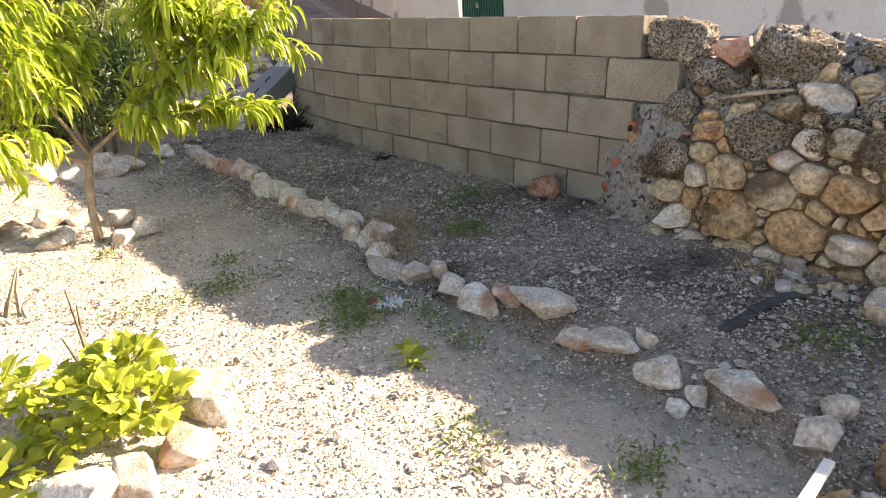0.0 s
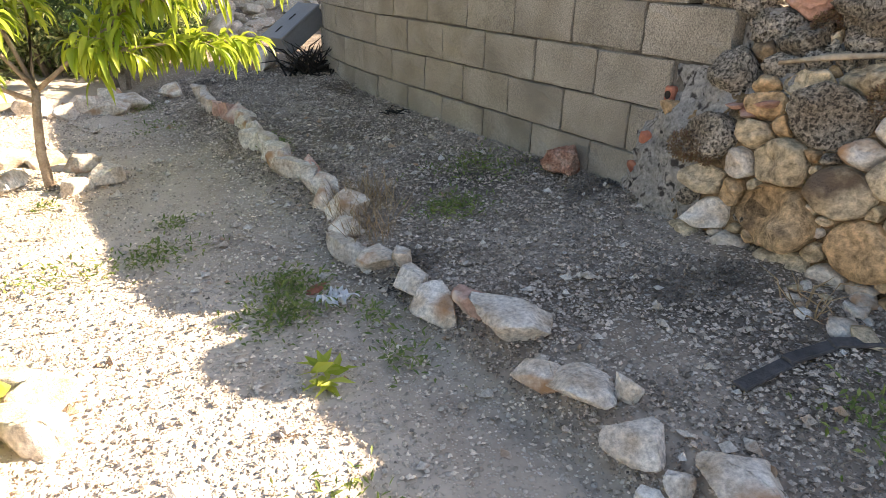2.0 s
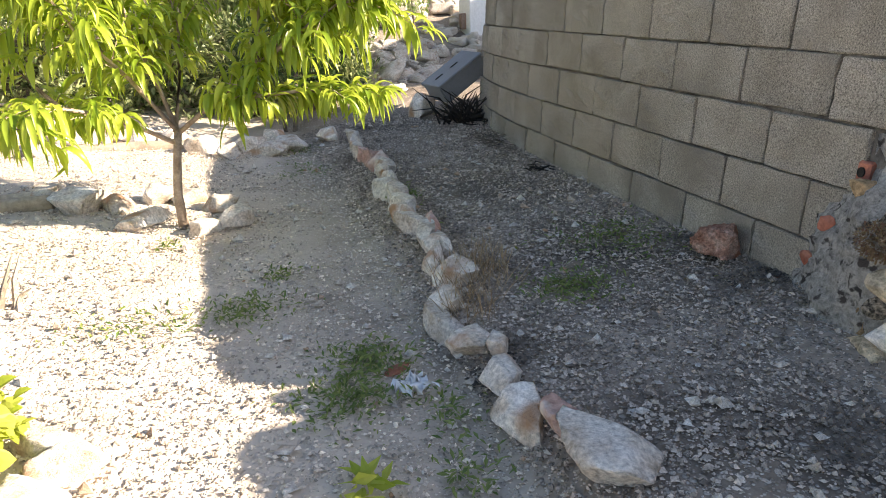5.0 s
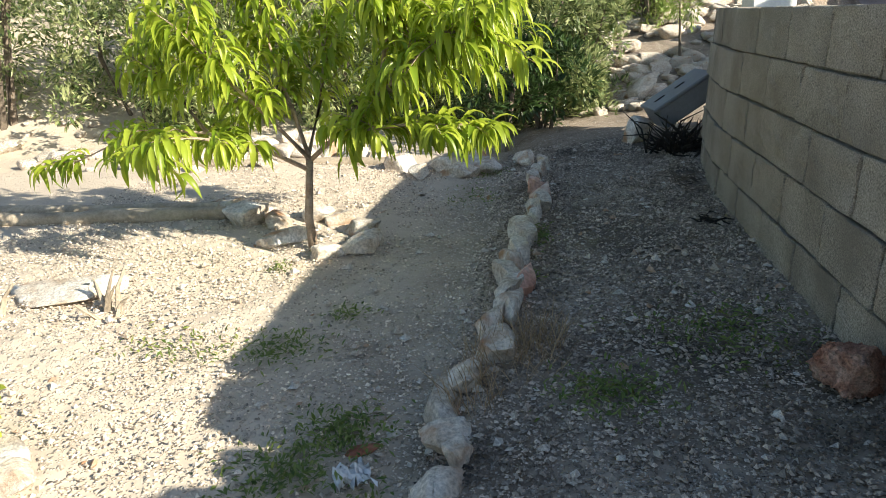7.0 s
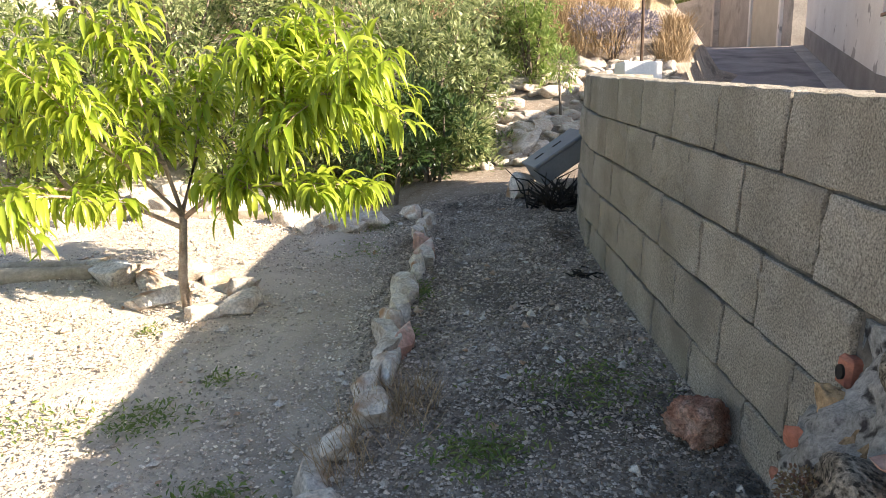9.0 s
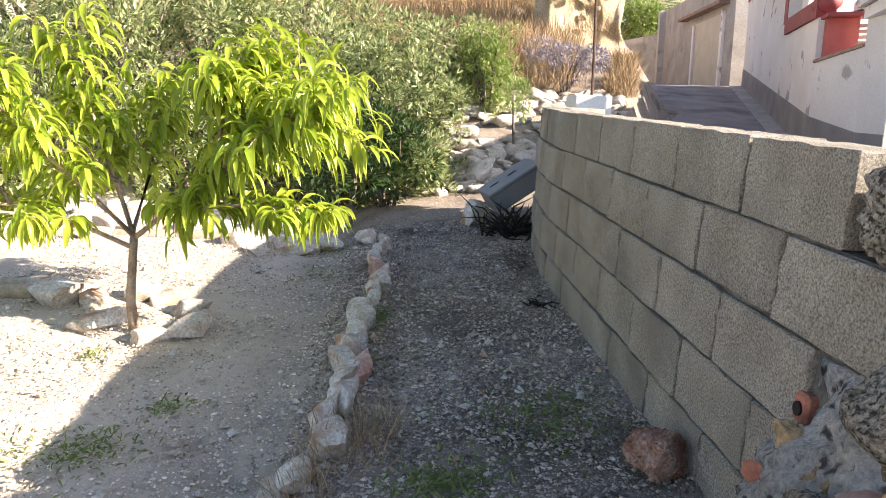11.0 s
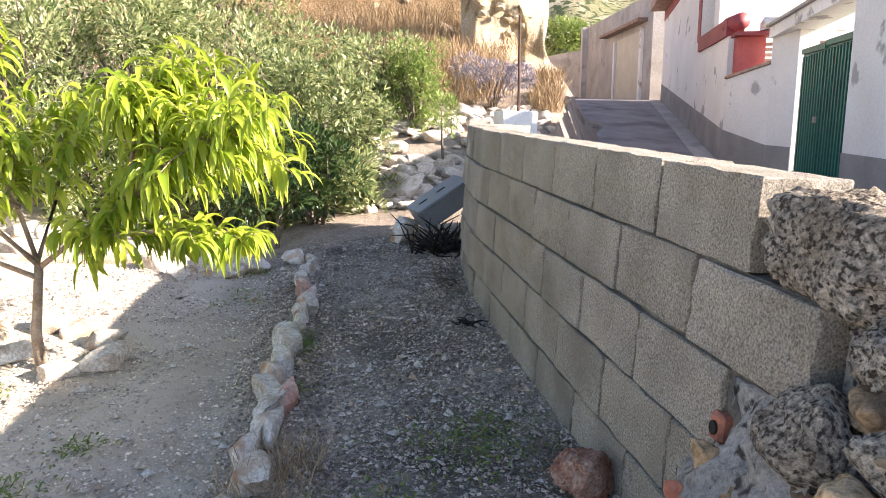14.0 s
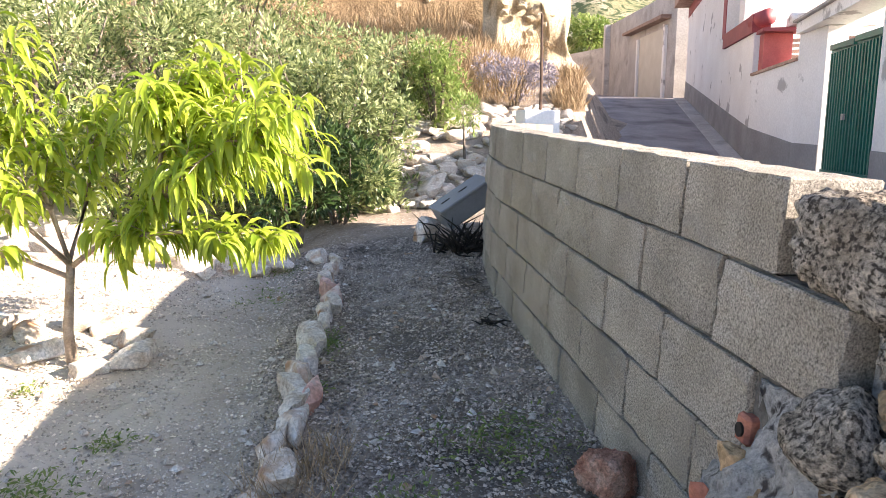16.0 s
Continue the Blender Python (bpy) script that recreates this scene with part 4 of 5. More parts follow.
# ---- other planting ----
def bush(name, m, label, w, d, h, n, leaf, size, material=None, stems=7, seed=0, group="", low=0.1, droop=0.3, bark=None, lumps=9, width=0.3, spread=0.24, segs=2):
    """A shrub: stems, and leaves gathered in uneven clumps."""
    rs = np.random.default_rng(seed)
    ob = thing(name, m, label, "shrub", group)
    for k in range(stems):
        a = rs.uniform(0, 6.28)
        r = rs.uniform(0.4, 0.9)
        tip = Vector((math.cos(a) * w * 0.4 * r, math.sin(a) * d * 0.4 * r, h * rs.uniform(0.55, 0.92)))
        midp = tip * 0.5 + Vector((rs.normal(0, 0.05) * w, rs.normal(0, 0.05) * d, h * 0.05))
        foot = Vector((math.cos(a) * w * 0.06, math.sin(a) * d * 0.06, -0.1))
        part("stem", tube([foot, midp, tip], [0.02 * h + 0.004, 0.013 * h + 0.003, 0.003], 5), bark or M_TWIG, ob)
    c = np.stack([rs.uniform(-0.40, 0.40, lumps) * w, rs.uniform(-0.40, 0.40, lumps) * d, rs.uniform(low + (0.15 if low else 0.02), 0.85, lumps) * h], 1)
    which = rs.integers(0, lumps, n)
    v = rs.normal(size=(n, 3))
    v /= np.linalg.norm(v, axis=1, keepdims=True)
    rad = rs.uniform(0.5, 1.0, (n, 1)) ** 0.6 * rs.uniform(0.7, 1.25, (lumps, 1))[which]
    p = c[which] + v * rad * np.array([w, d, h]) * spread
    p[:, 2] = np.clip(p[:, 2], low * h * 0.3, None)
    V, F = leaves(p, v + (0, 0, 0.25) + rs.normal(0, 0.4, (n, 3)), rs.uniform(0.7, 1.3, n) * size, rs.uniform(0.7, 1.3, n) * size * width, droop, 0.3, segs)
    crown = sheet("crown", V, F, leaf, ob)
    tagged(crown, kind="stuff")
    return ob


# thicket of grey-green shrubs behind the garden
for k, (x, y, w, d, h, n, leaf) in enumerate([
        (-1.05, 5.4, 1.5, 1.2, 1.75, 6500, L_BUSH), (-2.3, 5.7, 2.0, 1.5, 2.1, 8000, L_BUSH), (-3.6, 5.3, 2.0, 1.5, 1.9, 7000, L_BUSH), (-4.9, 4.6, 1.9, 1.5, 1.6, 6000, L_BUSH),
        (-6.2, 4.2, 2.2, 1.8, 1.9, 5000, L_BUSH), (-3.0, 7.3, 2.4, 1.8, 2.2, 6000, L_BUSH), (-1.2, 7.2, 1.8, 1.5, 1.5, 5000, L_BUSH), (-5.0, 6.5, 2.4, 1.8, 2.2, 5000, L_BUSH),
        (-7.5, 5.5, 2.6, 2.0, 2.6, 4000, L_BUSH), (-1.7, 5.0, 1.2, 0.9, 1.0, 3500, L_BUSH), (-2.9, 4.9, 1.3, 0.9, 1.1, 3500, L_BUSH), (-4.2, 4.4, 1.3, 0.9, 0.9, 3000, L_BUSH), (-0.55, 5.9, 0.9, 0.8, 1.3, 3500, L_BUSH), (-0.3, 8.2, 1.8, 1.4, 1.2, 4500, L_BUSH), (-2.2, 9.0, 2.4, 1.8, 1.9, 5000, L_BUSH), (0.35, 7.6, 0.9, 0.8, 1.2, 2600, L_FRESH)]):
    bush("shrub", on_land(x, y, -0.05, k * 40), "dense grey-green shrub with small narrow leaves behind the garden", w, d, h * 1.08, int(n * 1.5), leaf, 0.07, seed=60 + k, group="thicket behind the garden", lumps=64, width=0.42, spread=0.115, low=0.0, droop=0.15)
bush("tree", on_land(12.7, 36.2, -0.3), "fresh green tree beyond the yard wall up the lane", 3.4, 3.0, 4.6, 7000, L_FRESH, 0.2, seed=96, stems=5, lumps=24, width=0.5, spread=0.16, low=0.15)
bush("young_tree", site(-1.32, 4.05, 0), "young tree with dark glossy leaves in a ring of stones", 0.75, 0.7, 0.95, 900, L_DARK, 0.085, seed=90, low=0.3, stems=3, lumps=6, width=0.4)
bush("dark_shrub", on_land(-0.95, 4.75, -0.03), "dark-leaved shrub standing in shade before the thicket", 0.9, 0.8, 1.05, 2400, L_DARK, 0.07, seed=95, stems=5, lumps=14, width=0.42, spread=0.17, low=0.0)
bush("sapling", on_land(0.55, 6.5, 0), "slim sapling with a small dark crown", 0.32, 0.32, 0.85, 420, L_FRESH, 0.06, seed=91, low=0.55, stems=1, lumps=4)
bush("lavender", on_land(1.55, 8.2, 0.1), "mauve flowering lavender bush above the stones", 0.95, 0.8, 0.62, 3000, L_LAV, 0.06, seed=92, stems=8, lumps=9)
bush("vine", site(-2.62, -0.42, 0), "leafy young grapevine with bright yellow-green leaves in a stone ring", 0.58, 0.46, 0.235, 640, L_VINE, 0.046, seed=93, stems=6, lumps=16, width=0.95, spread=0.19, segs=4)


def dry_tuft(name, m, label, n, r, h, seed, material=M_STRAW, width=0.004, group="", category="grass"):
    rs = np.random.default_rng(seed)
    a, q = rs.uniform(0, 6.28, n), r * np.sqrt(rs.random(n))
    p = np.stack([np.cos(a) * q, np.sin(a) * q, np.zeros(n)], 1)
    b = rs.uniform(0, 6.28, n)
    w = np.stack([np.cos(b) * rs.uniform(0.1, 1.0, n), np.sin(b) * rs.uniform(0.1, 1.0, n), np.ones(n)], 1)
    V, F = leaves(p, w, rs.uniform(0.5, 1.1, n) * h, np.full(n, width), 0.25, 0.1, 2)
    ob = sheet(name, V, F, material)
    ob.matrix_basis = m
    return tagged(ob, label, category, group, "stuff")


rs = np.random.default_rng(31)
for k in range(120):
    x, y = float(rs.uniform(-5, 3.9)), float(rs.uniform(8.2, 14.5))
    if x > float(road_edge(y)) - 1.5:
        continue
    dry_tuft("dry_grass", on_land(x, y, -0.05), "tall straw-coloured dry grass on the bank", 520, 0.75, 0.6, 400 + k, width=0.008, group="dry grass on the bank")
for k in range(12):
    x, y = float(rs.uniform(0.6, 1.9)), float(rs.uniform(9.2, 10.6))
    dry_tuft("dry_grass", on_land(x, y, -0.05), "tall brown dry grass before the ruin", 420, 0.5, 0.55, 460 + k, width=0.009, group="dry grass on the bank")
for k, (x, y) in enumerate([(2.45, 8.4), (2.62, 8.8), (2.72, 9.3), (2.36, 8.1), (2.85, 9.6)]):
    dry_tuft("dry_grass", on_land(x, y, -0.02), "tuft of brown dry grass at the lane's edge", 420, 0.24, 0.36, 500 + k, width=0.008, group="tufts at the lane's edge")


def weed(x, y, w, l, n, seed, size=0.024, leaf=L_WEED, label="low green weeds creeping over the gravel"):
    rs = np.random.default_rng(seed)
    v = rs.normal(size=(n, 2)) * (w * 0.34, l * 0.34)
    p = np.stack([v[:, 0], v[:, 1], rs.uniform(0.004, 0.035, n)], 1)
    wy = np.stack([rs.normal(size=n), rs.normal(size=n), rs.uniform(0.1, 0.9, n)], 1)
    V, F = leaves(p, wy, rs.uniform(0.6, 1.4, n) * size, rs.uniform(0.5, 1.0, n) * size * 0.5, 0.3, 0.3, 2)
    ob = sheet("weeds", V, F, leaf)
    ob.matrix_basis = site(x, y, 0)
    tagged(ob, label, "weeds", "weeds on the ground", "stuff")


for k, (x, y, w, l, n) in enumerate([(-1.50, -0.02, .22, .2, 420), (-1.62, -0.22, .25, .22, 450), (-1.88, 0.42, .3, .2, 330), (-0.74, 0.08, .26, .2, 420), (-0.35, 0.40, .45, .35, 480), (-1.82, -1.1, .2, .2, 130), (-0.72, -1.62, .25, .2, 200),
                                     (-0.75, -1.98, .2, .15, 160), (-1.55, -1.5, .2, .12, 170), (-1.35, -0.35, .12, .2, 110), (-1.7, 0.75, .12, .1, 90), (-2.25, 0.35, .4, .25, 160), (-0.96, 1.55, .1, .25, 200), (-1.0, 1.0, .1, .1, 70), (-2.15, 1.15, .1, .08, 60), (-1.4, -0.62, .14, .2, 110), (-1.4, 2.6, .35, .4, 220), (-1.3, 3.2, .4, .3, 220)]):
    weed(x, y, w, l, n, 700 + k)
weed(-1.64, -0.62, 0.06, 0.06, 22, 760, 0.07, L_VINE, "small sunlit broad-leaved seedling")
for k, (x, y, r, n) in enumerate([(-1.02, 0.30, 0.16, 190), (-1.12, 0.08, 0.10, 90), (-0.95, 0.45, 0.1, 80)]):
    dry_tuft("straw", site(x, y, 0.0), "cut dry grass lying among the edging stones", n, r, 0.16, 780 + k, width=0.003, group="straw by the stones")


# stonecrop cushions on the rubble wall
def sedum(u, z, r, n, seed):
    rs = np.random.default_rng(seed)
    spot, _, _, out = heap_axes(u, z)
    v = rs.normal(size=(n, 3))
    v /= np.linalg.norm(v, axis=1, keepdims=True)
    p = v * rs.uniform(0.6, 1, (n, 1)) * r * np.array([0.6, 1, 0.75])
    V, F = leaves(p, v + rs.normal(0, 0.5, (n, 3)), np.full(n, 0.009), np.full(n, 0.006), 0.1, 0.5, 2)
    ob = sheet("stonecrop", V, F, L_SEDUM)
    ob.matrix_basis = SLOPE @ Matrix.Translation(spot + out * 0.02)
    tagged(ob, "brownish red stonecrop cushion growing on the rubble wall", "plant", "stonecrop on the rubble wall")


for k, (u, v, r, n) in enumerate([(0.84, 0.78, .085, 1500), (0.92, 0.70, .06, 900), (1.14, 0.68, .11, 1900), (0.50, 1.0, .06, 700), (0.24, 0.50, .075, 1100), (0.33, 0.50, .06, 800), (1.32, 0.62, .10, 1500), (0.62, 1.12, .07, 900)]):
    sedum(u, v, r, n, 820 + k)


# ---- timber, litter, box ----
def make_log(x0, y0, x1, y1, r, label):
    n, a, b = 14, Vector((x0, y0, float(gz(x0, y0)) + r * 0.7)), Vector((x1, y1, float(gz(x1, y1)) + r * 0.7))
    rs = np.random.default_rng(int(r * 1000))
    pts = [a.lerp(b, k / (n - 1)) + Vector((0, rs.normal(0, 0.006), rs.normal(0, 0.004))) for k in range(n)]
    bm = tube(pts, [r * (1 + rs.normal(0, 0.06)) for _ in pts], 12)
    for v in bm.verts:
        v.co += Vector((0, 1, 1)) * 0.006 * noise.noise(v.co * (2, 30, 30)[0])
    ob = part("log", bm, M_LOG, None, "", True)
    ob.matrix_basis = SLOPE
    tagged(ob, label, "log")


make_log(-4.6, 1.62, -2.72, 1.84, 0.045, "long weathered log lying on the sunlit bed")
make_log(-4.4, 1.86, -2.70, 2.0, 0.036, "slim split pole lying beside the log on the bed")
rock("slab", site(-2.95, 0.78, 0.0, 0, 0, 8), 0.34, 0.15, 0.05, 335, M_STONE, "flat pale sunlit slab half buried behind the vine stump")
make_log(-3.9, 3.1, -2.0, 3.45, 0.04, "thin weathered pole lying before the back bed")


def twigs(name, m, label, n, r, h, seed, material=M_TWIG, thick=0.006, flat=0.5, category="twigs"):
    rs = np.random.default_rng(seed)
    ob = thing(name, m, label, category)
    for k in range(n):
        a = rs.uniform(0, 6.28)
        foot = Vector((rs.normal(0, r * 0.25), rs.normal(0, r * 0.25), 0.0))
        tip = foot + Vector((math.cos(a) * r * rs.uniform(0.5, 1), math.sin(a) * r * rs.uniform(0.5, 1), h * rs.uniform(0.2, 1)))
        mid = foot.lerp(tip, 0.5) + Vector(rs.normal(0, r * 0.1, 3)) * (1, 1, 1)[0]
        mid.z = abs(mid.z) + 0.01
        part("twig", tube([foot, mid, tip], [thick, thick * 0.7, thick * 0.25], 5), material, ob)
    return ob


twigs("stump", site(-2.64, 0.6, -0.01), "dry grey vine stump with split twisted stems", 7, 0.10, 0.20, 900, M_LOG, 0.013, category="stump")
twigs("stump", site(-3.10, 0.55, -0.01), "dry vine stump with twisted stems", 5, 0.10, 0.16, 901, M_LOG, 0.012, category="stump")
twigs("bare_stem", site(-2.55, -0.2, 0), "bare grey forked stem standing in the vine bed", 3, 0.06, 0.42, 902, M_TWIG, 0.008)
twigs("brushwood", site(-0.02, 3.15, 0), "heap of blackened brushwood behind the end of the wall", 80, 0.34, 0.26, 903, M_CHAR, 0.009)
twigs("dry_branch", site(-0.12, 2.35, 0.005), "dry broken branch lying by the foot of the wall", 22, 0.28, 0.05, 904, M_TWIG, 0.004)
twigs("dead_weed", site(-0.42, -1.25, 0.0), "dead straw-coloured weed by the rubble wall", 14, 0.15, 0.12, 905, M_STRAW, 0.003, category="weed")
twigs("charred_twigs", site(-0.16, 1.55, 0.0), "small clump of charred twigs on the gravel", 16, 0.10, 0.03, 906, M_CHAR, 0.006)


def make_box():
    """A grey plastic chest lying tilted on stones."""
    b = thing("plastic_crate", SLOPE @ pose(0.05, 3.60, 0.325, 0, -30, 12) @ Matrix.Diagonal((0.8, 0.8, 0.8, 1)), "upturned dark grey plastic crate tilted on a stone", "crate")
    body = box(-0.29, 0.29, -0.18, 0.18, -0.11, 0.10, 0.02, 2)
    part("body", body, M_BOX, b)
    part("rim", box(-0.30, 0.30, -0.19, 0.19, 0.08, 0.115, 0.008), M_BOX, b)
    for x in (-0.16, 0.05):
        part("slot", box(x - 0.05, x + 0.05, -0.012, 0.012, 0.1155, 0.12, 0.001), M_CHAR, b, "dark slot")


make_box()
rock("prop_stone", site(-0.26, 3.62, 0.08, 0, 30, 10), 0.10, 0.12, 0.16, 310, M_STONE, "upright pale stone propping the crate")


def make_tissue():
    rs = np.random.default_rng(6)
    V, F, n = [], [], 14
    for j in range(n):
        for i in range(n):
            u, v = i / (n - 1) - 0.5, j / (n - 1) - 0.5
            V.append((u * 0.085 + 0.03 * noise.noise((u * 5, v * 5, 3)), v * 0.075 + 0.03 * noise.noise((u * 5, v * 5, 9)), 0.010 + 0.07 * abs(noise.noise((u * 9, v * 9, 1)))))
    for j in range(n - 1):
        for i in range(n - 1):
            a = j * n + i
            F.append((a, a + 1, a + n + 1, a + n))
    ob = sheet("tissue", V, F, M_PAPER, None, "", True)
    ob.matrix_basis = site(-1.42, -0.22, 0.012, 0, 0, 25)
    tagged(ob, "crumpled white paper tissue on the soil", "tissue")


make_tissue()
rock("bark_chip", site(-1.43, -0.08, 0.012, 0, 0, 20), 0.05, 0.025, 0.014, 320, M_BRICK, "reddish chip of tile lying on the soil", sub=2, category="chip")


def make_strip():
    pts = [(-0.88, -1.36), (-0.70, -1.37), (-0.55, -1.40), (-0.45, -1.47)]
    bm = bmesh.new()
    for (x0, y0), (x1, y1) in zip(pts, pts[1:]):
        L = math.hypot(x1 - x0, y1 - y0)
        join_into(bm, box(-0.005, L + 0.005, -0.02, 0.02, 0, 0.012, 0.003), Matrix.Translation((x0, y0, float(gz(x0, y0)) + 0.012)) @ Matrix.Rotation(math.atan2(y1 - y0, x1 - x0), 4, "Z"))
    ob = part("flat_strip", bm, M_SLATE)
    ob.matrix_basis = SLOPE
    tagged(ob, "dark flat weathered strip of wood on the gravel", "board")


make_strip()


def make_bar():
    """White painted batten leaning on the stones."""
    ob = part("white_batten", box(-0.013, 0.013, -0.55, 0.0, -0.008, 0.008, 0.002), mat("white_paint", [(0.76, 0.75, 0.72), (0.82, 0.81, 0.79)], 5, 0.5, 0.1, 60, 0.4, 0.04))
    ob.matrix_basis = SLOPE @ pose(-1.33, -1.865, 0.05, -5, 0, -84)
    tagged(ob, "white painted wooden batten lying across the stones", "batten")


make_bar()


# ---- houses along the lane ----
def along(p, q, s):
    return p[0] + (q[0] - p[0]) * s, p[1] + (q[1] - p[1]) * s


def upright(name, p, q, z0a, z0b, z1a, z1b, thick, material, parent=None, label=""):
    """A wall between two points of the plan, its foot and top sloping, thickness to the right of p to q."""
    d = Vector((q[0] - p[0], q[1] - p[1], 0)).normalized()
    n = Vector((d.y, -d.x, 0)) * thick
    bm = bmesh.new()
    a = [Vector((p[0], p[1], z0a)), Vector((q[0], q[1], z0b)), Vector((q[0], q[1], z1b)), Vector((p[0], p[1], z1a))]
    v = [bm.verts.new(c) for c in a] + [bm.verts.new(c + n) for c in a]
    for f in ((0, 1, 2, 3), (7, 6, 5, 4), (0, 4, 5, 1), (1, 5, 6, 2), (2, 6, 7, 3), (3, 7, 4, 0)):
        bm.faces.new([v[i] for i in f])
    bmesh.ops.recalc_face_normals(bm, faces=bm.faces)
    return part(name, bm, material, parent, label)


def shifted(p, q, off):
    """The line p to q moved off to the left of its way (towards the lane)."""
    d = Vector((q[0] - p[0], q[1] - p[1], 0)).normalized()
    n = Vector((-d.y, d.x, 0)) * off
    return (p[0] + n.x, p[1] + n.y), (q[0] + n.x, q[1] + n.y)


def make_street():
    near, g0, g1, j, far = FACE
    rz = lambda p: float(road_z(p[1]))
    house = thing("white_house", Matrix(), "white rendered house with grey dado and maroon trim", "house")
    # near wall beside the gate
    mid = along(near, g0, 0.78)
    upright("wall", mid, g0, rz(mid) - 0.2, rz(g0) - 0.2, 3.2, 3.2, 0.25, M_WHITE, house, "white house wall with peeling paint")
    upright("wall", near, mid, -0.4, rz(mid) - 0.2, 1.35, 1.7, 0.25, M_WHITE, house, "white yard wall with peeling paint")
    a, b = shifted(near, g0, 0.012)
    upright("dado", a, b, -0.4, rz(g0) - 0.2, 0.55, 0.90, 0.011, M_DADO, house, "grey painted dado")
    # low wall between pillar and house corner
    pl = along(g1, j, 0.33)
    upright("wall", g1, pl, rz(g1) - 0.2, rz(pl) - 0.2, 2.62, 2.596, 0.3, M_WHITE, house, "white gate pillar")
    upright("wall", pl, j, rz(pl) - 0.2, rz(j) - 0.2, 2.22, 2.12, 0.22, M_WHITE, house, "low white yard wall")
    a, b = shifted(pl, j, 0.03)
    upright("coping", a, b, 2.224, 2.124, 2.27, 2.17, 0.28, M_TILE, house, "row of worn clay coping tiles")
    c1 = along(j, far, 0.30)
    upright("wall", j, c1, rz(j) - 0.2, rz(c1) - 0.2, 2.86, 2.95, 0.25, M_WHITE, house, "white house wall under a maroon coping")
    upright("wall", c1, far, rz(c1) - 0.2, rz(far) - 0.2, 5.05, 5.05, 5.0, M_WHITE, house, "tall white house wall")
    a, b = shifted(j, c1, 0.05)
    upright("coping", a, b, 2.864, 2.954, 3.16, 3.24, 0.3, M_REDPAINT, house, "maroon painted coping")
    for p, q, za, zb in ((g1, pl, 0.95, 0.98), (pl, j, 0.98, 1.24), (j, far, 1.24, 2.84)):
        a, b = shifted(p, q, 0.012)
        upright("dado", a, b, rz(p) - 0.2, rz(q) - 0.2, za, zb, 0.011, M_DADO, house, "grey painted dado")
    # pale footing strip
    a, b = shifted(j, far, 0.35)
    upright("footing", a, b, rz(j) - 0.1, rz(far) - 0.1, rz(j) + 0.035, rz(far) + 0.035, 0.335, M_OLDWALL, house, "pale concrete footing")
    # eaves of the tall part
    a, b = shifted(c1, far, 0.45)
    upright("roof", a, b, 5.054, 5.054, 5.3, 5.3, 5.2, M_TILE, house, "clay tile roof with overhanging eaves")
    a, b = shifted(c1, far, 0.02)
    upright("trim", along(a, b, 0.0), along(a, b, 0.05), 3.2, 3.2, 5.04, 5.04, 0.018, M_REDPAINT, house, "maroon corner trim")
    a, b = shifted(c1, far, 0.02)
    upright("trim", a, b, 4.75, 4.75, 5.04, 5.04, 0.018, M_REDPAINT, house, "maroon band under the eaves")
    # yard behind the low wall: salmon pier, sunlit upper storey
    upright("pier", (j[0] + 0.07, j[1] - 0.06), (j[0] + 0.50, j[1] - 0.20), 0.5, 0.5, 2.80, 2.80, 0.26, M_REDGLOSS, house, "red painted pier")
    upright("pier_cap", (j[0] - 0.03, j[1] - 0.10), (j[0] + 0.56, j[1] - 0.30), 2.804, 2.804, 2.86, 2.86, 0.42, M_REDPAINT, house, "maroon cap of the pier")
    ridge = bmesh.new()
    bmesh.ops.create_cone(ridge, cap_ends=True, segments=14, radius1=0.14, radius2=0.14, depth=0.5, matrix=pose(j[0] + 0.10, j[1] - 0.02, 3.08, 90, 0, -8))
    part("coping_end", ridge, M_REDPAINT, house, "rounded maroon end of the coping", True)
    gut = tube([(j[0] + 0.24, j[1] - 0.62, 3.0), (j[0] + 1.0, j[1] - 0.72, 2.985), (j[0] + 1.75, j[1] - 0.8, 2.97)], [0.085, 0.085, 0.085], 12)
    part("gutter", gut, M_WHITE, house, "white roof gutter", True)
    upright("eave", (j[0] + 0.34, j[1] - 0.36), (j[0] + 1.75, j[1] - 0.56), 2.90, 2.88, 3.04, 3.02, 0.6, M_WHITE, house, "white eave of the yard roof")
    upright("wall", (j[0] + 1.0, j[1] + 2.2), (j[0] + 9.0, j[1] + 0.6), 0.5, 0.5, 8.0, 8.0, 0.3, M_WHITE, house, "sunlit white upper storey")
    for k in range(9):
        z = 2.05 + 0.1 * k
        upright("shutter_slat", (j[0] + 1.2, j[1] + 1.0), (j[0] + 3.6, j[1] - 0.2), z, z, z + 0.06, z + 0.06, 0.03, M_TILE, house, "reddish slat of a roller blind" if k == 0 else "")
    # lintel over the gate
    a, b = shifted(g0, g1, 0.06)
    a, b = a, shifted(g0, pl, 0.06)[1]
    upright("gate_canopy", a, b, 2.70, 2.60, 2.88, 2.76, 0.45, M_WHITE, house, "white lintel over the gate")
    a, b = shifted(g0, g1, 0.12)
    a, b = a, shifted(g0, pl, 0.12)[1]
    upright("canopy_tiles", a, b, 2.884, 2.764, 2.92, 2.80, 0.6, M_OLDWALL, house, "thin ridged canopy sheet")

    # green double gate
    gate = thing("metal_gate", Matrix(), "closed dark green ribbed metal double gate", "gate")
    z0, z1 = rz(g0) + 0.03, 2.3
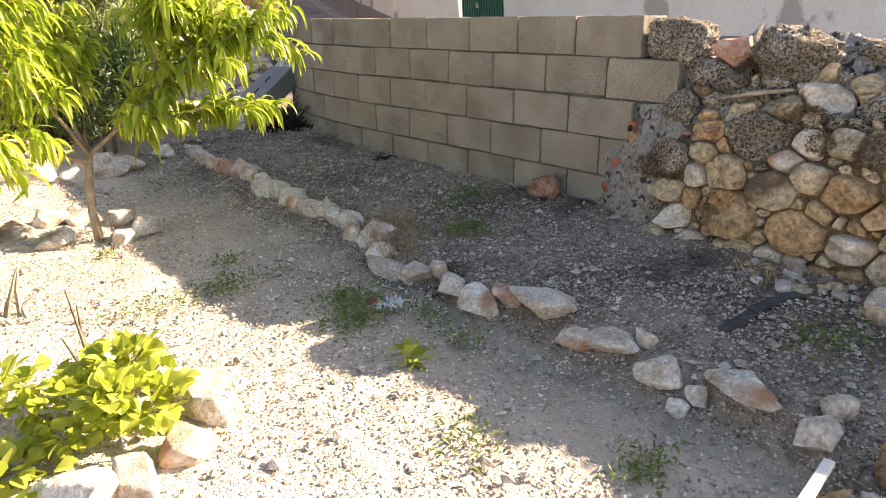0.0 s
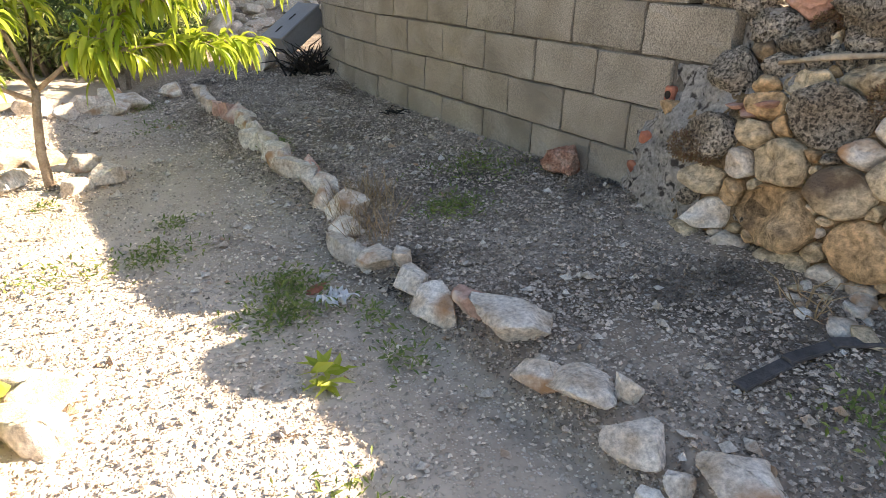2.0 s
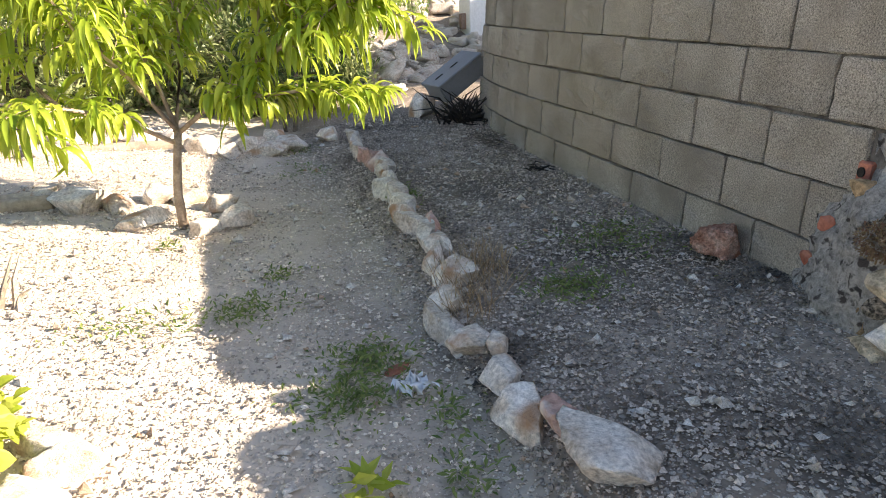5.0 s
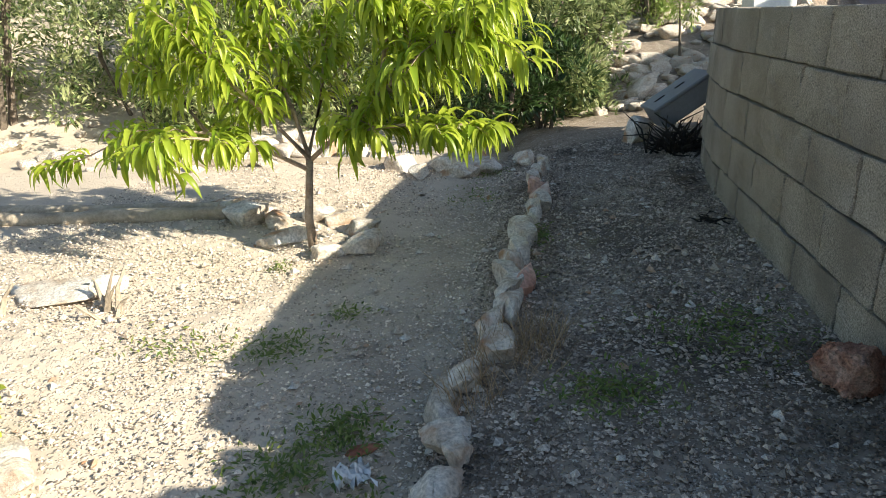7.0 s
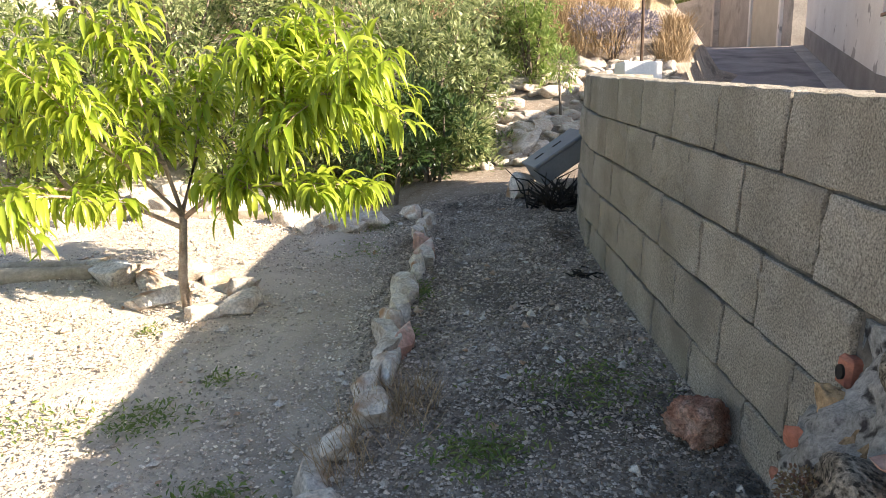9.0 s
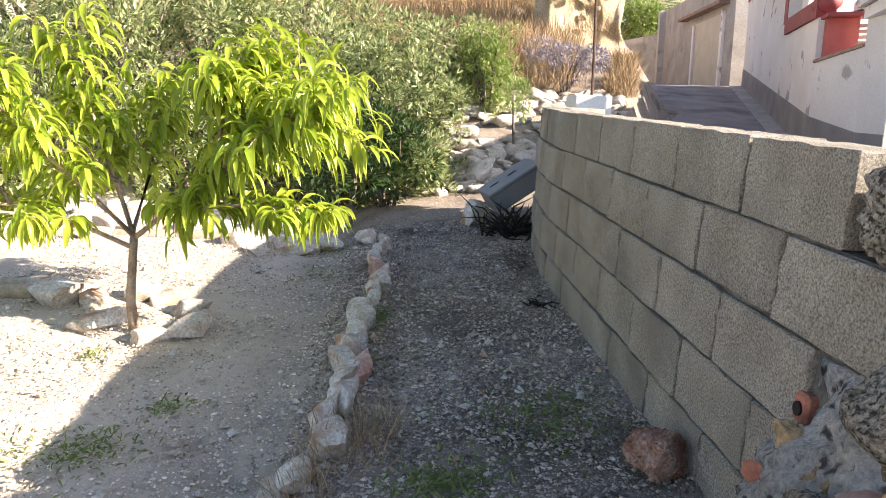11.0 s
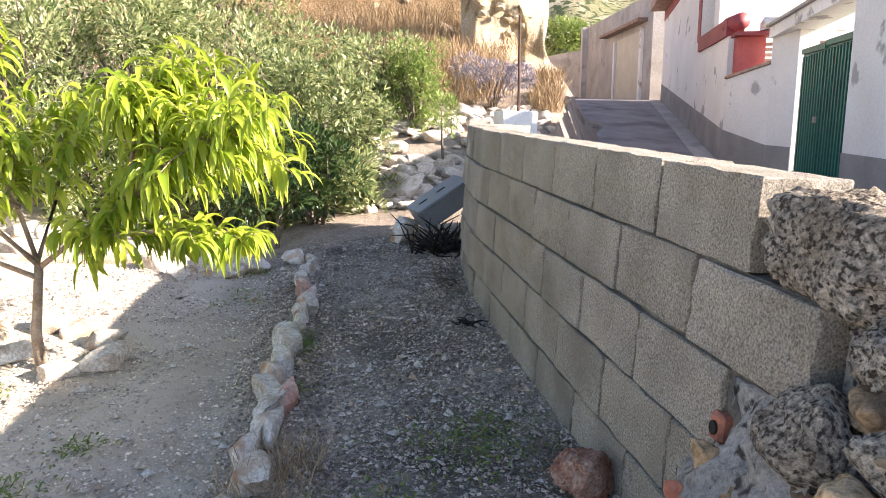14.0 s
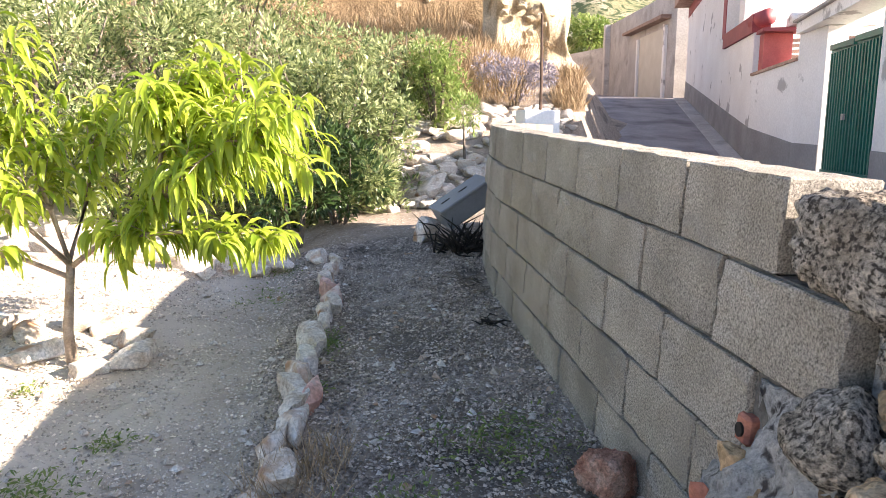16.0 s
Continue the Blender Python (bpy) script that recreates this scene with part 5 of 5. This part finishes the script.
    for s0, s1 in ((0.02, 0.495), (0.505, 0.98)):
        p, q = along(g0, g1, s0), along(g0, g1, s1)
        p, q = shifted(p, q, -0.06)
        leaf_ = upright("gate_leaf", p, q, z0, z0 + 0.05, z1, z1 + 0.02, 0.02, M_GREEN, gate)
        for k in range(9):
            a, b = shifted(along(p, q, (k + 0.2) / 9), along(p, q, (k + 0.62) / 9), 0.022)
            upright("rib", a, b, z0 + 0.30, z0 + 0.33, z1 - 0.09, z1 - 0.08, 0.0215, M_GREEN, leaf_)
        a, b = shifted(p, q, 0.03)
        for za, zb in ((z0 + 0.23, z0 + 0.29), (z1 - 0.07, z1 + 0.01)):
            upright("rail", a, b, za, za + 0.03, zb, zb + 0.02, 0.029, M_GREEN, leaf_)
    hp = along(g0, g1, 0.53)
    a, b = shifted(hp, along(g0, g1, 0.57), 0.01)
    upright("handle", a, b, 1.28, 1.28, 1.36, 1.36, 0.03, M_OLDWALL, gate, "pale metal lock plate")

    # old garage wall farther up
    garage = thing("garage", Matrix(), "old grey rendered garage wall with a cream door", "garage")
    ga, gb = (10.0, 20.3), (11.7, 30.7)
    d0, d1 = along(ga, gb, 0.10), along(ga, gb, 0.44)
    upright("wall", ga, gb, rz(ga) - 0.3, rz(gb) - 0.3, rz(ga) + 3.55, rz(gb) + 3.3, 3.0, M_OLDWALL, garage)
    a, b = shifted(d0, d1, 0.02)
    door = upright("door", a, b, rz(ga) + 0.02, rz(ga) + 0.3, rz(ga) + 2.5, rz(ga) + 2.62, 0.018, M_DOOR, garage, "cream metal garage door")
    for s in (-0.02, 1.0):
        p, q = along(d0, d1, s), along(d0, d1, s + 0.06)
        a, b = shifted(p, q, 0.10)
        upright("door_jamb", a, b, rz(ga) - 0.1, rz(ga) + 0.1, rz(ga) + 2.55, rz(ga) + 2.6, 0.098, M_WHITE, garage)
    a, b = shifted(along(ga, gb, 0.06), along(ga, gb, 0.60), 0.35)
    upright("canopy", a, b, rz(ga) + 2.72, rz(ga) + 2.95, rz(ga) + 2.84, rz(ga) + 3.05, 0.348, M_TILE, garage, "narrow tiled canopy over the door")
    a, b = shifted(along(ga, gb, 0.97), along(ga, gb, 1.01), 0.25)
    upright("buttress", a, b, rz(gb) - 0.3, rz(gb) - 0.3, rz(gb) + 3.3, rz(gb) + 3.3, 0.248, M_OLDWALL, garage, "grey rendered buttress")
    a, b = (11.75, 30.9), (10.5, 36.0)
    yard = upright("yard_wall", a, b, 2.5, 3.0, rz(gb) + 2.35, rz(gb) + 2.4, 0.3, M_OLDWALL)
    tagged(yard, "low grey yard wall running on up the lane", "wall")


make_street()


# ---- ruin, post, rubble bank ----
def make_ruin():
    ob = thing("ruin", on_land(2.66, 11.2, -1.3, 15), "remnant of a ruined ochre plastered wall on the bank", "ruin")
    bm = box(-0.95, 0.42, -0.3, 0.3, 0, 5.6)
    bmesh.ops.subdivide_edges(bm, edges=bm.edges[:], cuts=26, use_grid_fill=True)
    for v in bm.verts:
        c = v.co.copy()
        w = 0.16 * noise.noise(c * 1.3) + 0.09 * noise.noise(c * 3.4) + 0.05 * noise.noise(c * 8.0)
        k = 1 if c.x > 0 else 0.4
        v.co += Vector((w * 1.5 * k + (0.30 - 0.075 * c.z) * (c.x > 0.2), w * 1.3, w))
    part("wall", bm, M_RUIN, ob, "", True)
    back = thing("earth_bank", on_land(0.8, 15.5, -0.2, 5), "steep bank of dry brown earth behind the thicket", "bank")
    bm = box(-6, 2.7, 0, 0.5, 0, 4.2)
    bmesh.ops.subdivide_edges(bm, edges=bm.edges[:], cuts=12, use_grid_fill=True)
    for v in bm.verts:
        k = noise.noise(v.co * 0.7) * 0.5 + noise.noise(v.co * 2.3) * 0.2
        v.co.y += 0.4 * k
        v.co.z += (k * 1.4) * (v.co.z / 4.0)
    part("earth", bm, M_BANK, back, "", True)
    rs = np.random.default_rng(41)
    for k in range(46):
        me = link("stone", bpy.data.meshes.new("stone"), None, ob)
        bm = rock_bm(1500 + k, float(rs.uniform(0.06, 0.15)), 0.07, float(rs.uniform(0.05, 0.1)), 2, 0.28, 0.38, 0.0, 0.0, True)
        bm.to_mesh(me.data)
        bm.free()
        me.data.materials.append(M_RUIN if k % 3 else M_TAN)
        me.matrix_basis = pose(float(rs.uniform(-0.85, 0.42)), -0.30 + float(rs.uniform(-0.03, 0.03)), float(rs.uniform(1.2, 5.0)), 0, float(rs.normal(0, 12)), 0)
    for k in range(40):
        bm = rock_bm(1560 + k, float(rs.uniform(0.08, 0.22)), 0.12, float(rs.uniform(0.06, 0.14)), 2, 0.28, 0.38, 0.0, 0.0, True)
        part("stone", bm, M_TAN, back).matrix_basis = pose(float(rs.uniform(-5, 2.5)), float(rs.uniform(-0.05, 0.1)), float(rs.uniform(0.4, 3.8)), 0, float(rs.normal(0, 15)), 0)
    for k in range(44):
        m_ = back.matrix_basis @ Matrix.Translation((float(rs.uniform(-4.0, 2.6)), 0.2, float(rs.uniform(1.2, 4.1))))
        dry_tuft("dry_grass", m_, "brown dry grass growing on the steep bank", 380, 0.7, 0.6, 700 + k, width=0.011, group="dry grass on the bank")


make_ruin()


def make_bank_stones():
    rs = np.random.default_rng(77)
    lib = []
    for k in range(8):
        me = bpy.data.meshes.new("bank_stone")
        bm = rock_bm(600 + k, 1, 1, 1, 3, 0.3, 0.38, 0.02, 0.0, True)
        bm.to_mesh(me)
        bm.free()
        me.materials.append(M_STONE)
        me.polygons.foreach_set("use_smooth", [True] * len(me.polygons))
        lib.append(me)
    for k in range(380):
        x, y = float(rs.uniform(-0.7, 2.3)), float(rs.uniform(5.0, 8.2))
        if x > float(road_edge(y)) - 0.15 or x < -0.6 + (y - 6) * 0.2:
            continue
        s = float(rs.uniform(0.04, 0.14)) * (1.0 if y > 5.8 else 0.7)
        ob = new("bank_stone", lib[int(rs.integers(8))])
        ob.matrix_basis = on_land(x, y, s * 0.25, float(rs.uniform(0, 360)), float(rs.normal(0, 12))) @ Matrix.Diagonal((s * 1.3, s, s * 0.75, 1))
        tagged(ob, "pale broken stone in the rubble bank", "stone", "rubble bank")
    for k in range(60):
        x, y = float(rs.uniform(-6.5, -2.6)), float(rs.uniform(3.0, 4.4))
        s = float(rs.uniform(0.04, 0.13))
        ob = new("bank_stone", lib[int(rs.integers(8))])
        ob.matrix_basis = on_land(x, y, s * 0.2, float(rs.uniform(0, 360))) @ Matrix.Diagonal((s * 1.3, s, s * 0.7, 1))
        tagged(ob, "pale stone lying on the dry bank", "stone", "stones on the bank")


make_bank_stones()
rock("slab", on_land(0.0, 5.75, 0.12, 30, 0, -35), 0.22, 0.16, 0.09, 330, M_STONE, "tilted pale slab in the rubble bank")


def make_post():
    post = part("rusty_post", tube([(0, 0, -0.2), (0.01, 0, 0.6), (0.0, 0, 1.5)], [0.022, 0.02, 0.018], 7), M_RUST)
    post.matrix_basis = on_land(1.75, 7.5, 0)
    tagged(post, "thin rusty iron post on the bank", "post")
    blk = part("white_block", box(-0.25, 0.25, -0.14, 0.14, -0.4, 0.22, 0.01), M_WHITE)
    blk.matrix_basis = on_land(1.55, 6.9, 0.24, 12)
    tagged(blk, "whitewashed masonry block on the bank's edge", "block")
    pot = part("planter", box(-0.05, 0.05, -0.05, 0.05, 0, 0.2, 0.01), M_TILE)
    pot.matrix_basis = on_land(1.30, 6.85, 0.05)
    tagged(pot, "terracotta planter beside the white block", "planter")


make_post()
